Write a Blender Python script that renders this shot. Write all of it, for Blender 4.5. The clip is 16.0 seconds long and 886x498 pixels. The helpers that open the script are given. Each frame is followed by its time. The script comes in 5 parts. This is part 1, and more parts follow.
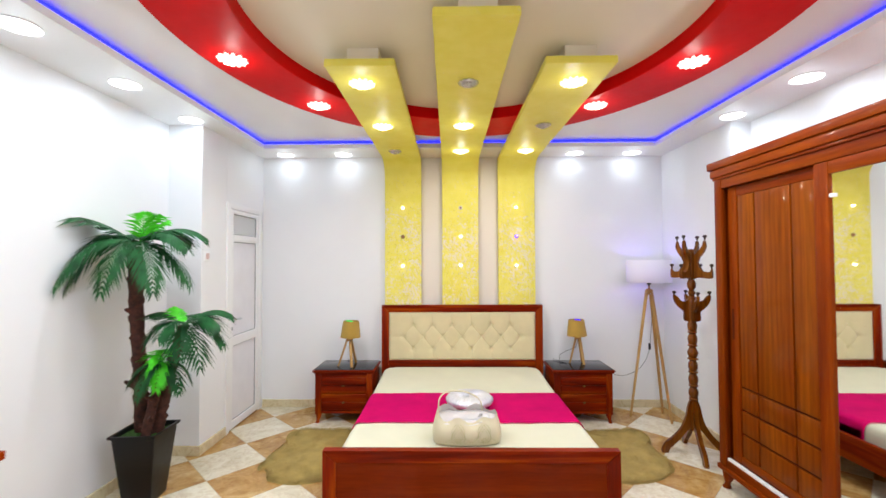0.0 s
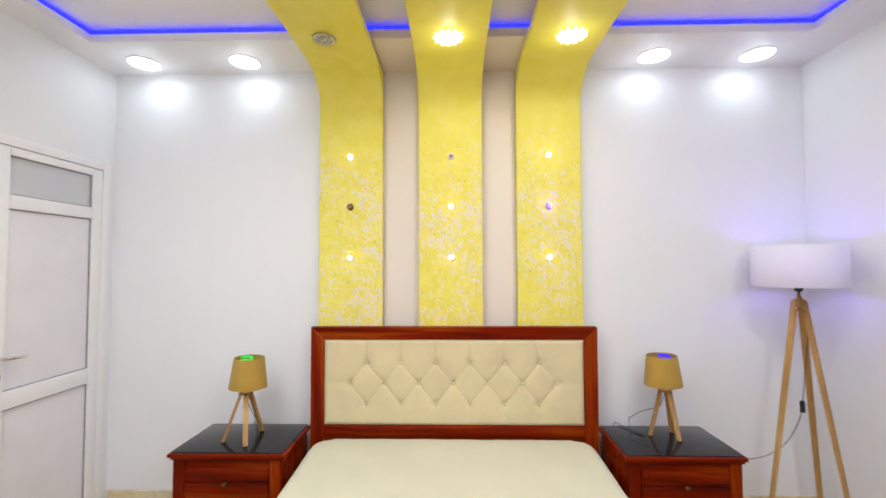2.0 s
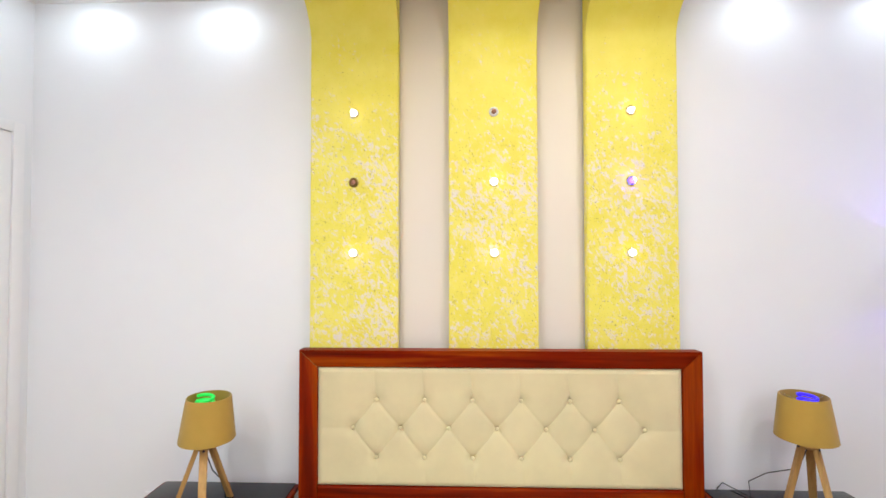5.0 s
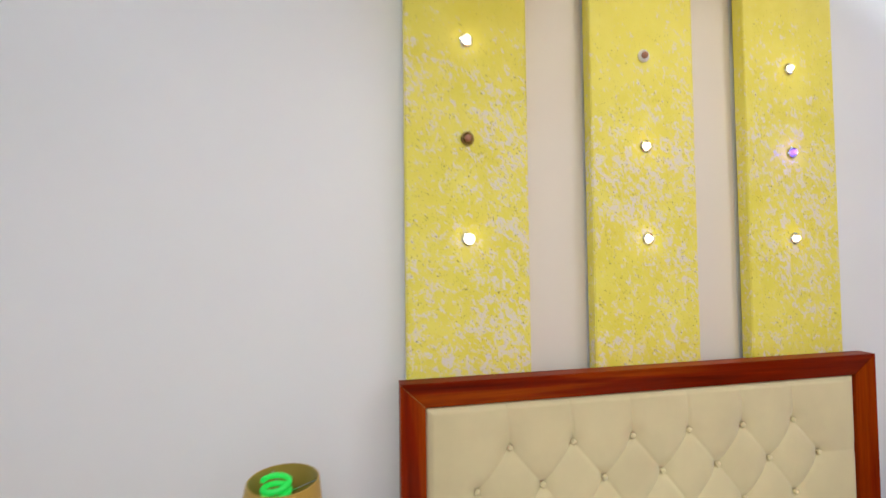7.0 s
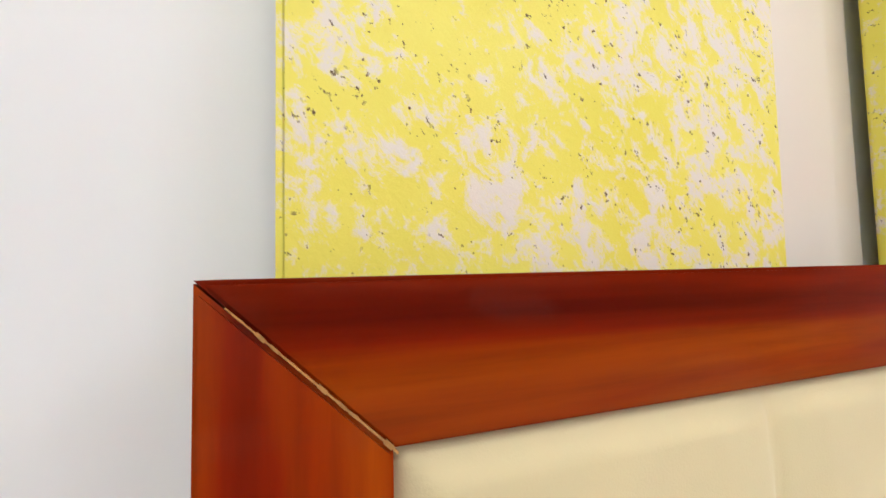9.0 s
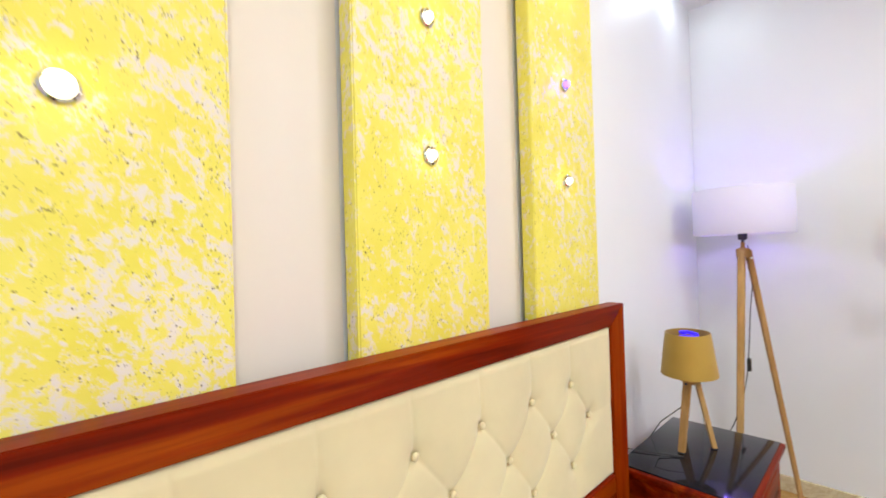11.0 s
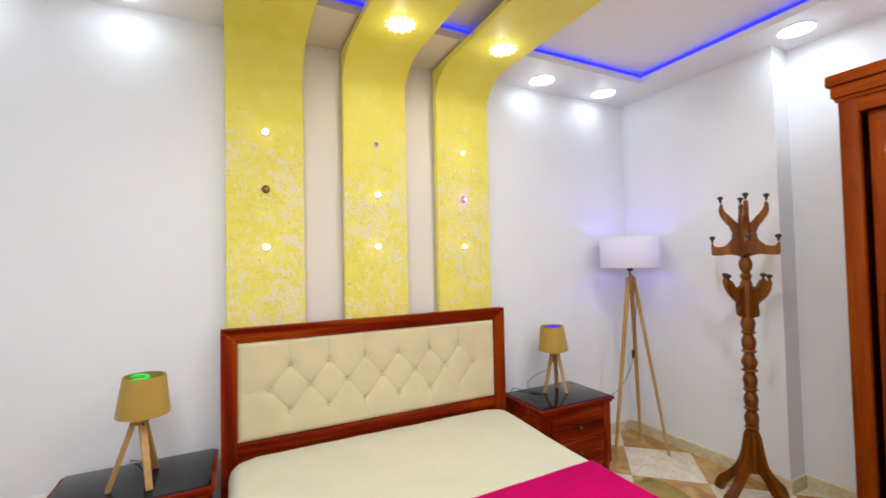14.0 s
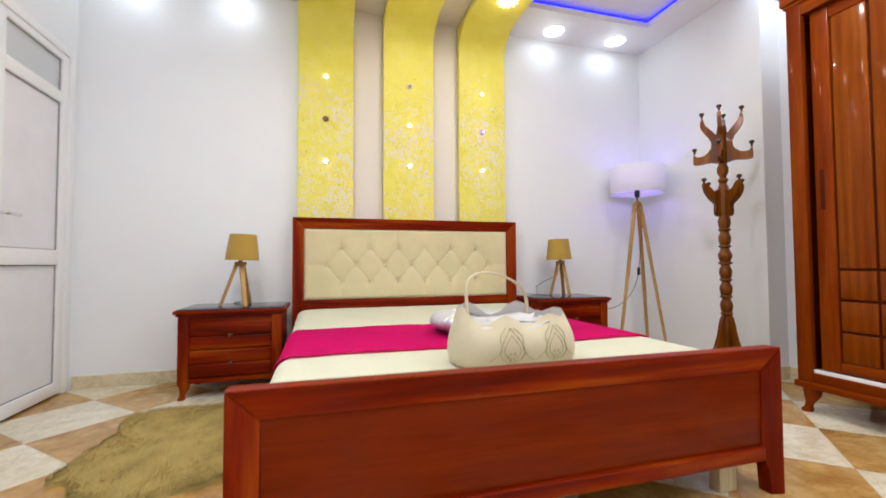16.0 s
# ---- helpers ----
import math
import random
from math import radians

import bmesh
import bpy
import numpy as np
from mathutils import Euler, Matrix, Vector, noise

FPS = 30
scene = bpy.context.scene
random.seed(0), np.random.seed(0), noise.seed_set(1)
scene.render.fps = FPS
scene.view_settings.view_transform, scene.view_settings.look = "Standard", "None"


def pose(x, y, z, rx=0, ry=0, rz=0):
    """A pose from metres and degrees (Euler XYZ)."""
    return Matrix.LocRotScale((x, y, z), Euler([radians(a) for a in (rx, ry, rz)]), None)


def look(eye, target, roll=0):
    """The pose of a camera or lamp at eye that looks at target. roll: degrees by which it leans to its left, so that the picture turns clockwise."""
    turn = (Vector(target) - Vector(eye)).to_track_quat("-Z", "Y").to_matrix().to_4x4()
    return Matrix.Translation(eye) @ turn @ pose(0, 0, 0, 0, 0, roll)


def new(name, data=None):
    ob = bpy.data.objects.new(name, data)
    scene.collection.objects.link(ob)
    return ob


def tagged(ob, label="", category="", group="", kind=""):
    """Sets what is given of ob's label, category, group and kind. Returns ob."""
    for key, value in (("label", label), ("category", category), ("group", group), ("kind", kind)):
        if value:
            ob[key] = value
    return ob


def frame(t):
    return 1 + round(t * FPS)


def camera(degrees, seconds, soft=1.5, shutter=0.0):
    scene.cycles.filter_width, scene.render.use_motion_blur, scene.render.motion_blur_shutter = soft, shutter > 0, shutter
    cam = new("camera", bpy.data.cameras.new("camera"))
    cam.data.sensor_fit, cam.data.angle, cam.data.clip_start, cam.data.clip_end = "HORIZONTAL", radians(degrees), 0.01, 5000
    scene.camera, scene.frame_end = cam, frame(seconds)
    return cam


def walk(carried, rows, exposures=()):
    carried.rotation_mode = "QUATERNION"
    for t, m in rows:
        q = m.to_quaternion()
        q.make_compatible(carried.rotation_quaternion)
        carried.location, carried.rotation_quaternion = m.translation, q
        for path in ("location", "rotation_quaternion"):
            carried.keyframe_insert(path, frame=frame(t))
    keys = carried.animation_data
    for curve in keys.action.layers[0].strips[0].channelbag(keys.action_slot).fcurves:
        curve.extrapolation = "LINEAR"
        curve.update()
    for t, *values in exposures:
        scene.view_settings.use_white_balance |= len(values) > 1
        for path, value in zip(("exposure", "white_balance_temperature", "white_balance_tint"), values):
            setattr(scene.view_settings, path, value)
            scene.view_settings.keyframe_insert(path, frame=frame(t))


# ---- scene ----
cam = camera(92.7, 16.0, shutter=0.35)
PATH = [
    (0, (-0.046, -0.007, 1.615), (-0.072, 1.992, 1.67), -0.2),
    (0.5, (0.04, 0.453, 1.614), (0.01, 2.453, 1.659), -0.2),
    (1, (0.082, 0.952, 1.638), (0.037, 2.951, 1.677), -0.2),
    (1.5, (0.124, 1.477, 1.599), (0.088, 3.476, 1.646), -0.2),
    (2, (0.099, 1.997, 1.514), (0.052, 3.995, 1.588), -0.2),
    (2.5, (0.127, 2.429, 1.467), (0.067, 4.426, 1.563), -0.3),
    (3, (0.121, 2.762, 1.433), (0.06, 4.76, 1.51), -0.2),
    (3.2, (0.094, 2.889, 1.383), (0.039, 4.887, 1.455), -0.2),
    (5.3, (-0.116, 2.653, 1.549), (-0.181, 4.652, 1.591), 0.0),
    (5.5, (-0.156, 2.583, 1.554), (-0.263, 4.579, 1.627), -0.1),
    (6, (-0.472, 2.598, 1.602), (-0.546, 4.595, 1.677), -0.0),
    (6.5, (-0.757, 2.92, 1.532), (-0.666, 4.918, 1.582), -0.3),
    (7, (-0.879, 3.349, 1.491), (-0.503, 5.313, 1.549), -0.7),
    (7.5, (-0.807, 3.843, 1.353), (-0.183, 5.742, 1.431), -1.2),
    (8, (-0.712, 4.242, 1.183), (-0.033, 6.121, 1.279), -1.5),
    (8.5, (-0.731, 4.367, 1.143), (-0.047, 6.243, 1.258), -1.7),
    (9, (-0.741, 4.412, 1.134), (-0.051, 6.286, 1.246), -1.2),
    (9.5, (-0.634, 4.342, 1.156), (0.103, 6.199, 1.248), -1.2),
    (10, (-0.505, 4.224, 1.182), (0.617, 5.879, 1.229), -1.9),
    (10.2, (-0.469, 4.179, 1.191), (0.782, 5.738, 1.211), -1.8),
    (12.3, (-0.881, 3.276, 1.601), (0.547, 4.676, 1.627), -1.7),
    (12.5, (-0.912, 3.158, 1.607), (0.396, 4.671, 1.647), -1.7),
    (13, (-0.979, 2.861, 1.541), (-0.04, 4.626, 1.587), -1.2),
    (13.5, (-0.896, 2.467, 1.512), (0.021, 4.244, 1.531), -0.9),
    (14, (-0.713, 2.136, 1.464), (0.178, 3.926, 1.521), -1.2),
    (14.5, (-0.508, 1.861, 1.423), (0.335, 3.674, 1.476), -1.3),
    (15, (-0.516, 1.603, 1.248), (0.245, 3.452, 1.31), -0.7),
    (15.5, (-0.569, 1.512, 1.033), (0.12, 3.388, 1.086), -0.8),
    (16, (-0.578, 1.406, 0.794), (-0.023, 3.327, 0.864), -0.3),
]
walk(cam, [(t, look(eye, target, roll)) for t, eye, target, roll in PATH],
     [(0, -0.1), (1.5, -0.1), (3.2, -0.2), (5.3, 0.02), (6.0, -0.12), (6.5, -0.3), (7.2, -0.45), (8.0, -0.2), (8.7, -0.02), (9.3, 0.06), (10.0, 0.2), (10.2, 0.2), (12.3, -0.14), (13.5, -0.2), (16, -0.15)])

# ---- world, lights, exposure ----
world = bpy.data.worlds.new("world")
scene.world = world
world.use_nodes = True
world.node_tree.nodes["Background"].inputs[0].default_value = (0.8, 0.85, 1.0, 1)
world.node_tree.nodes["Background"].inputs[1].default_value = 0.05

SOFFIT_Z, PANEL_Z, RING_Z, BEAM_Z = 2.774, 2.85, 2.757, 2.715
SOFFIT_W, NORTH_W, HALO_W = 2.15, 0.52, 0.42
BEAM_W, RING_W = 1.9, 10.4
WARM, COOL, VIOLET = (0.835, 0.925, 1.0), (0.74, 0.88, 1.0), (0.28, 0.16, 1.0)


def area_lamp(name, at, size, watts, colour, spread=180):
    data = bpy.data.lights.new(name, "AREA")
    data.shape, data.size, data.energy, data.color, data.spread = "DISK", size, watts, colour, radians(spread)
    ob = new(name, data)
    ob.matrix_world = look(at, (at[0], at[1] + 0.0001, at[2] - 1))
    return ob


def point_lamp(name, at, radius, watts, colour):
    data = bpy.data.lights.new(name, "POINT")
    data.shadow_soft_size, data.energy, data.color = radius, watts, colour
    ob = new(name, data)
    ob.location = at
    return ob


# ---- materials ----
def nodes_of(name):
    m = bpy.data.materials.new(name)
    m.use_nodes = True
    return m, m.node_tree.nodes, m.node_tree.links, m.node_tree.nodes["Principled BSDF"]


def coords(n, l, scale=(1, 1, 1), turn=(0, 0, 0), source="Object"):
    tc, mp = n.new("ShaderNodeTexCoord"), n.new("ShaderNodeMapping")
    mp.inputs["Scale"].default_value = scale
    mp.inputs["Rotation"].default_value = turn
    l.new(tc.outputs[source], mp.inputs["Vector"])
    return mp.outputs["Vector"]


def noise_tex(n, l, vec, scale, detail=4, rough=0.55, distort=0.0):
    t = n.new("ShaderNodeTexNoise")
    t.inputs["Scale"].default_value, t.inputs["Detail"].default_value = scale, detail
    t.inputs["Roughness"].default_value, t.inputs["Distortion"].default_value = rough, distort
    l.new(vec, t.inputs["Vector"])
    return t.outputs["Fac"]


def ramp(n, l, fac, stops):
    r = n.new("ShaderNodeValToRGB")
    while len(r.color_ramp.elements) < len(stops):
        r.color_ramp.elements.new(0.5)
    for e, (p, c) in zip(r.color_ramp.elements, stops):
        e.position = p
        e.color = (*c, 1) if len(c) == 3 else c
    l.new(fac, r.inputs["Fac"])
    return r.outputs["Color"]


def blend(n, l, fac, a, b, mode="MIX"):
    m = n.new("ShaderNodeMix")
    m.data_type, m.blend_type = "RGBA", mode
    for sock, v in ((m.inputs[0], fac), (m.inputs[6], a), (m.inputs[7], b)):
        if isinstance(v, bpy.types.NodeSocket):
            l.new(v, sock)
        else:
            sock.default_value = v if isinstance(v, (int, float)) else (*v, 1)
    return m.outputs[2]


def bump(n, l, p, height, strength=0.1, distance=0.01):
    b = n.new("ShaderNodeBump")
    b.inputs["Strength"].default_value, b.inputs["Distance"].default_value = strength, distance
    l.new(height, b.inputs["Height"])
    l.new(b.outputs["Normal"], p.inputs["Normal"])


def plain(name, colour, rough=0.5, metal=0.0, var=0.08, scale=6.0, bump_scale=90.0, bump_by=0.08, coat=0.0, emit=0.0, spec=0.5):
    m, n, l, p = nodes_of(name)
    v = coords(n, l)
    dark = tuple(c * (1 - var) for c in colour)
    light = tuple(min(1, c * (1 + var)) for c in colour)
    l.new(ramp(n, l, noise_tex(n, l, v, scale), [(0.3, dark), (0.7, light)]), p.inputs["Base Color"])
    fine = noise_tex(n, l, v, bump_scale, 3)
    bump(n, l, p, fine, bump_by, 0.004)
    rr = n.new("ShaderNodeMapRange")
    rr.inputs["To Min"].default_value, rr.inputs["To Max"].default_value = max(0.02, rough * 0.8), min(1, rough * 1.2)
    l.new(noise_tex(n, l, v, scale * 3), rr.inputs["Value"])
    l.new(rr.outputs[0], p.inputs["Roughness"])
    p.inputs["Metallic"].default_value, p.inputs["Coat Weight"].default_value = metal, coat
    p.inputs["Specular IOR Level"].default_value = spec
    p.inputs["Coat Roughness"].default_value = 0.12
    if emit:
        p.inputs["Emission Color"].default_value, p.inputs["Emission Strength"].default_value = (*colour, 1), emit
    return m


def glow(name, colour, strength):
    m, n, l, p = nodes_of(name)
    p.inputs["Base Color"].default_value = (*colour, 1)
    p.inputs["Emission Color"].default_value, p.inputs["Emission Strength"].default_value = (*colour, 1), strength
    return m


def wood(name, dark, mid, light, axis="z", rough=0.42, coat=0.11, grain=1.0, cathedral=0.0):
    m, n, l, p = nodes_of(name)
    along = {"x": (0.07, 1, 1), "y": (1, 0.07, 1), "z": (1, 1, 0.07)}[axis]
    v = coords(n, l, along)
    broad = noise_tex(n, l, v, 14 * grain, 4, 0.55, 0.5)
    fine = noise_tex(n, l, v, 90 * grain, 4, 0.65, 0.2)
    col = ramp(n, l, broad, [(0.29, dark), (0.50, mid), (0.73, light)])
    col = blend(n, l, 0.35, col, ramp(n, l, fine, [(0.3, (0.25, 0.2, 0.18)), (0.65, (1, 1, 1))]), "MULTIPLY")
    if cathedral:
        w = n.new("ShaderNodeTexWave")
        w.wave_type, w.rings_direction = "RINGS", {"x": "X", "y": "Y", "z": "Z"}[axis]
        w.inputs["Scale"].default_value, w.inputs["Distortion"].default_value = 9.0, 5.0
        w.inputs["Detail"].default_value, w.inputs["Detail Scale"].default_value = 3.0, 0.9
        stretch = {"x": (0.16, 1, 1), "y": (1, 0.16, 1), "z": (1, 1, 0.16)}[axis]
        l.new(coords(n, l, stretch), w.inputs["Vector"])
        col = blend(n, l, cathedral, col, ramp(n, l, w.outputs["Fac"], [(0.25, (0.35, 0.26, 0.2)), (0.6, (1, 1, 1))]), "MULTIPLY")
    info = n.new("ShaderNodeObjectInfo")
    tone = ramp(n, l, info.outputs["Random"], [(0.0, (0.78, 0.72, 0.70)), (1.0, (1, 1, 1))])
    l.new(blend(n, l, 1.0, col, tone, "MULTIPLY"), p.inputs["Base Color"])
    bump(n, l, p, fine, 0.06, 0.002)
    p.inputs["Roughness"].default_value, p.inputs["Coat Weight"].default_value = rough, coat
    p.inputs["Coat Roughness"].default_value = 0.07
    p.inputs["Specular IOR Level"].default_value = 0.06
    return m


def wall_paint(name, colour):
    m, n, l, p = nodes_of(name)
    v = coords(n, l)
    a = noise_tex(n, l, v, 1.3, 3)
    col = ramp(n, l, a, [(0.3, tuple(c * 0.965 for c in colour)), (0.7, colour)])
    l.new(col, p.inputs["Base Color"])
    bump(n, l, p, noise_tex(n, l, v, 55, 4), 0.05, 0.004)
    p.inputs["Roughness"].default_value = 0.45
    return m


def speckled_yellow():
    m, n, l, p = nodes_of("yellow plaster with bare flecks")
    v = coords(n, l)
    turned = n.new("ShaderNodeMapping")
    turned.inputs["Rotation"].default_value = (0, radians(-52), 0)
    l.new(v, turned.inputs["Vector"])
    drawn = n.new("ShaderNodeMapping")
    drawn.inputs["Scale"].default_value = (0.68, 1.0, 1.0)
    l.new(turned.outputs["Vector"], drawn.inputs["Vector"])
    patch = noise_tex(n, l, drawn.outputs["Vector"], 58, 9, 0.74, 0.25)
    # the flecked coat thins out towards the top of the strip
    sep = n.new("ShaderNodeSeparateXYZ")
    l.new(v, sep.inputs[0])
    up = n.new("ShaderNodeMapRange")
    up.inputs["From Min"].default_value, up.inputs["From Max"].default_value = 2.0, 2.65
    up.inputs["To Min"].default_value, up.inputs["To Max"].default_value = 0.008, -0.12
    l.new(sep.outputs["Z"], up.inputs["Value"])
    add = n.new("ShaderNodeMath")
    l.new(patch, add.inputs[0]), l.new(up.outputs[0], add.inputs[1])
    big = n.new("ShaderNodeMath")
    big.operation, big.inputs[1].default_value = "MULTIPLY_ADD", 0.25
    l.new(noise_tex(n, l, v, 4.0, 2), big.inputs[0]), l.new(add.outputs[0], big.inputs[2])
    mask = ramp(n, l, big.outputs[0], [(0.635, (0, 0, 0)), (0.73, (0.95, 0.95, 0.95))])
    yellow = ramp(n, l, noise_tex(n, l, v, 9, 4), [(0.3, (0.82, 0.73, 0.08)), (0.7, (0.88, 0.80, 0.15))])
    col = blend(n, l, mask, yellow, (0.80, 0.74, 0.68))
    speck = noise_tex(n, l, drawn.outputs["Vector"], 235, 3, 0.6)
    herd = n.new("ShaderNodeMath")
    herd.operation, herd.inputs[1].default_value = "MULTIPLY_ADD", 0.3
    l.new(noise_tex(n, l, drawn.outputs["Vector"], 38, 3), herd.inputs[0]), l.new(speck, herd.inputs[2])
    thin = n.new("ShaderNodeMath")
    thin.operation, thin.inputs[1].default_value = "MULTIPLY_ADD", 0.6
    l.new(up.outputs[0], thin.inputs[0]), l.new(herd.outputs[0], thin.inputs[2])
    smask = ramp(n, l, thin.outputs[0], [(0.815, (0, 0, 0)), (0.842, (1, 1, 1))])
    smudge = noise_tex(n, l, v, 240, 2)
    sm2 = blend(n, l, 1.0, smask, ramp(n, l, smudge, [(0.35, (0.2, 0.2, 0.2)), (0.6, (1, 1, 1))]), "MULTIPLY")
    l.new(blend(n, l, sm2, col, (0.10, 0.05, 0.012)), p.inputs["Base Color"])
    bump(n, l, p, big.outputs[0], 0.25, 0.004)
    p.inputs["Roughness"].default_value = 0.5
    return m


def marble_tile(name, low, mid, high, rough=0.12):
    m, n, l, p = nodes_of(name)
    info = n.new("ShaderNodeObjectInfo")
    v = coords(n, l)
    shift = n.new("ShaderNodeVectorMath")
    shift.operation = "MULTIPLY_ADD"
    comb = n.new("ShaderNodeCombineXYZ")
    for i in range(3):
        l.new(info.outputs["Random"], comb.inputs[i])
    l.new(comb.outputs[0], shift.inputs[0])
    shift.inputs[1].default_value = (37, 53, 11)
    l.new(v, shift.inputs[2])
    f = noise_tex(n, l, shift.outputs[0], 5.0, 7, 0.62, 1.2)
    vein = noise_tex(n, l, shift.outputs[0], 11.0, 5, 0.6, 2.5)
    col = ramp(n, l, f, [(0.3, low), (0.5, mid), (0.68, high)])
    col = blend(n, l, 0.4, col, ramp(n, l, vein, [(0.42, (0.72, 0.6, 0.48)), (0.52, (1, 1, 1))]), "MULTIPLY")
    l.new(col, p.inputs["Base Color"])
    p.inputs["Roughness"].default_value = rough
    return m


def fabric(name, colour, weave=500.0, rough=0.85, sheen=0.3, var=0.06):
    m, n, l, p = nodes_of(name)
    v = coords(n, l)
    l.new(ramp(n, l, noise_tex(n, l, v, 5, 4), [(0.3, tuple(c * (1 - var) for c in colour)), (0.7, tuple(min(1, c * (1 + var)) for c in colour))]), p.inputs["Base Color"])
    bump(n, l, p, noise_tex(n, l, v, weave, 2), 0.12, 0.002)
    p.inputs["Roughness"].default_value, p.inputs["Sheen Weight"].default_value = rough, sheen
    p.inputs["Specular IOR Level"].default_value = 0.15
    return m


def sheer(name, colour):
    """Thin cloth that lets part of the light through."""
    m, n, l, p = nodes_of(name)
    p.inputs["Base Color"].default_value, p.inputs["Roughness"].default_value = (*colour, 1), 0.8
    bump(n, l, p, noise_tex(n, l, coords(n, l), 500, 2), 0.1, 0.002)
    t, mix = n.new("ShaderNodeBsdfTranslucent"), n.new("ShaderNodeMixShader")
    t.inputs["Color"].default_value = (*colour, 1)
    mix.inputs[0].default_value = 0.3
    l.new(p.outputs[0], mix.inputs[1]), l.new(t.outputs[0], mix.inputs[2])
    l.new(mix.outputs[0], n["Material Output"].inputs["Surface"])
    return m


def glassy(name, colour, rough=0.05, transmit=1.0):
    m, n, l, p = nodes_of(name)
    p.inputs["Base Color"].default_value = (*colour, 1)
    p.inputs["Roughness"].default_value, p.inputs["Transmission Weight"].default_value = rough, transmit
    p.inputs["IOR"].default_value = 1.45
    return m


M_WALL = wall_paint("white wall paint", (0.86, 0.872, 0.895))
M_CEIL = wall_paint("white ceiling paint", (0.89, 0.885, 0.895))
M_BEIGE = wall_paint("beige paint", (0.80, 0.74, 0.67))
M_DISC = wall_paint("sand ceiling paint", (0.82, 0.75, 0.61))
M_RED = plain("red gloss paint", (0.62, 0.001, 0.002), 0.5, var=0.05, bump_by=0.03, spec=0.08)
M_YELLOW = speckled_yellow()
M_CREAM_TILE = marble_tile("cream marble tile", (0.60, 0.52, 0.37), (0.74, 0.67, 0.51), (0.81, 0.75, 0.62))
M_BROWN_TILE = marble_tile("brown marble tile", (0.32, 0.155, 0.04), (0.48, 0.275, 0.085), (0.62, 0.42, 0.17))
M_SKIRT = marble_tile("beige marble skirting", (0.62, 0.53, 0.34), (0.72, 0.63, 0.42), (0.78, 0.70, 0.50), 0.2)
M_GROUT = plain("tile grout", (0.45, 0.38, 0.28), 0.9)
M_RED_WOOD_X = wood("varnished mahogany along x", (0.09, 0.004, 0.0003), (0.24, 0.015, 0.0005), (0.42, 0.075, 0.001), "x")
M_RED_WOOD_Y = wood("varnished mahogany along y", (0.09, 0.004, 0.0003), (0.24, 0.015, 0.0005), (0.42, 0.075, 0.001), "y")
M_RED_WOOD_Z = wood("varnished mahogany along z", (0.09, 0.004, 0.0003), (0.24, 0.015, 0.0005), (0.42, 0.075, 0.001), "z")
M_FOOT_PANEL = wood("dark varnished panel", (0.165, 0.015, 0.0008), (0.205, 0.020, 0.0008), (0.25, 0.030, 0.001), "x")
M_GROOVE = plain("dark stained groove", (0.07, 0.010, 0.002), 0.6, spec=0.1)
M_ROBE_Z = wood("varnished oak stained brown", (0.21, 0.038, 0.0015), (0.265, 0.056, 0.002), (0.33, 0.084, 0.003), "z", grain=0.6, cathedral=0.25, coat=0.25)
M_ROBE_FRAME_Z = wood("varnished wardrobe frame upright", (0.16, 0.018, 0.001), (0.24, 0.036, 0.001), (0.33, 0.066, 0.002), "z")
M_ROBE_FRAME_Y = wood("varnished wardrobe frame level", (0.16, 0.018, 0.001), (0.24, 0.036, 0.001), (0.33, 0.066, 0.002), "y")
M_RACK = wood("turned walnut varnish", (0.09, 0.022, 0.002), (0.18, 0.050, 0.003), (0.31, 0.105, 0.008), "z", rough=0.3, coat=0.6)
M_PALE_WOOD = wood("pale beech", (0.46, 0.25, 0.08), (0.60, 0.36, 0.13), (0.70, 0.46, 0.2), "z", 0.45, 0.1)
M_PALE_POST = wood("raw pine", (0.62, 0.50, 0.28), (0.70, 0.58, 0.35), (0.76, 0.66, 0.44), "z", 0.6, 0.0)
M_SPLIT = plain("split wood", (0.50, 0.24, 0.07), 0.8, var=0.4, scale=80)
M_PEG = plain("blackened peg", (0.03, 0.012, 0.006), 0.35)
M_BLACK_TOP = plain("black polished granite", (0.012, 0.012, 0.016), 0.09, var=0.3, bump_by=0.0, spec=0.28)
M_PVC = plain("white plastic profile", (0.87, 0.87, 0.88), 0.42, var=0.01, bump_by=0.02)
M_PVC_PANEL = plain("white plastic panel", (0.80, 0.79, 0.83), 0.35, var=0.03, bump_by=0.02)
M_SEAL = plain("grey rubber seal", (0.28, 0.28, 0.30), 0.6)
M_FROST = glassy("frosted glass", (0.86, 0.89, 0.93), 0.6, 0.35)
M_CHROME = plain("chrome", (0.75, 0.75, 0.76), 0.12, 1.0, var=0.03, bump_by=0.0)
M_BRASS = plain("aged brass", (0.36, 0.25, 0.10), 0.35, 1.0, var=0.3, scale=60)
M_KNOB = plain("darkened brass", (0.13, 0.085, 0.03), 0.45, 0.8, var=0.3, scale=60)
M_TUFT = fabric("cream velour", (0.69, 0.60, 0.36), 700, 0.7, 0.4)
M_SHEET = fabric("cream bed sheet", (0.62, 0.60, 0.45), 600, 0.85, 0.2, 0.03)
M_RUNNER = fabric("magenta cloth", (0.86, 0.001, 0.20), 600, 0.8, 0.0, 0.08)
M_LINING = fabric("white satin lining", (0.60, 0.56, 0.545), 300, 0.7, 0.2)
M_BAG = fabric("cream leatherette", (0.61, 0.535, 0.365), 260, 0.6, 0.1, 0.05)
M_GOLD = plain("gold embroidery", (0.44, 0.40, 0.20), 0.6, 0.0, var=0.3, scale=120)
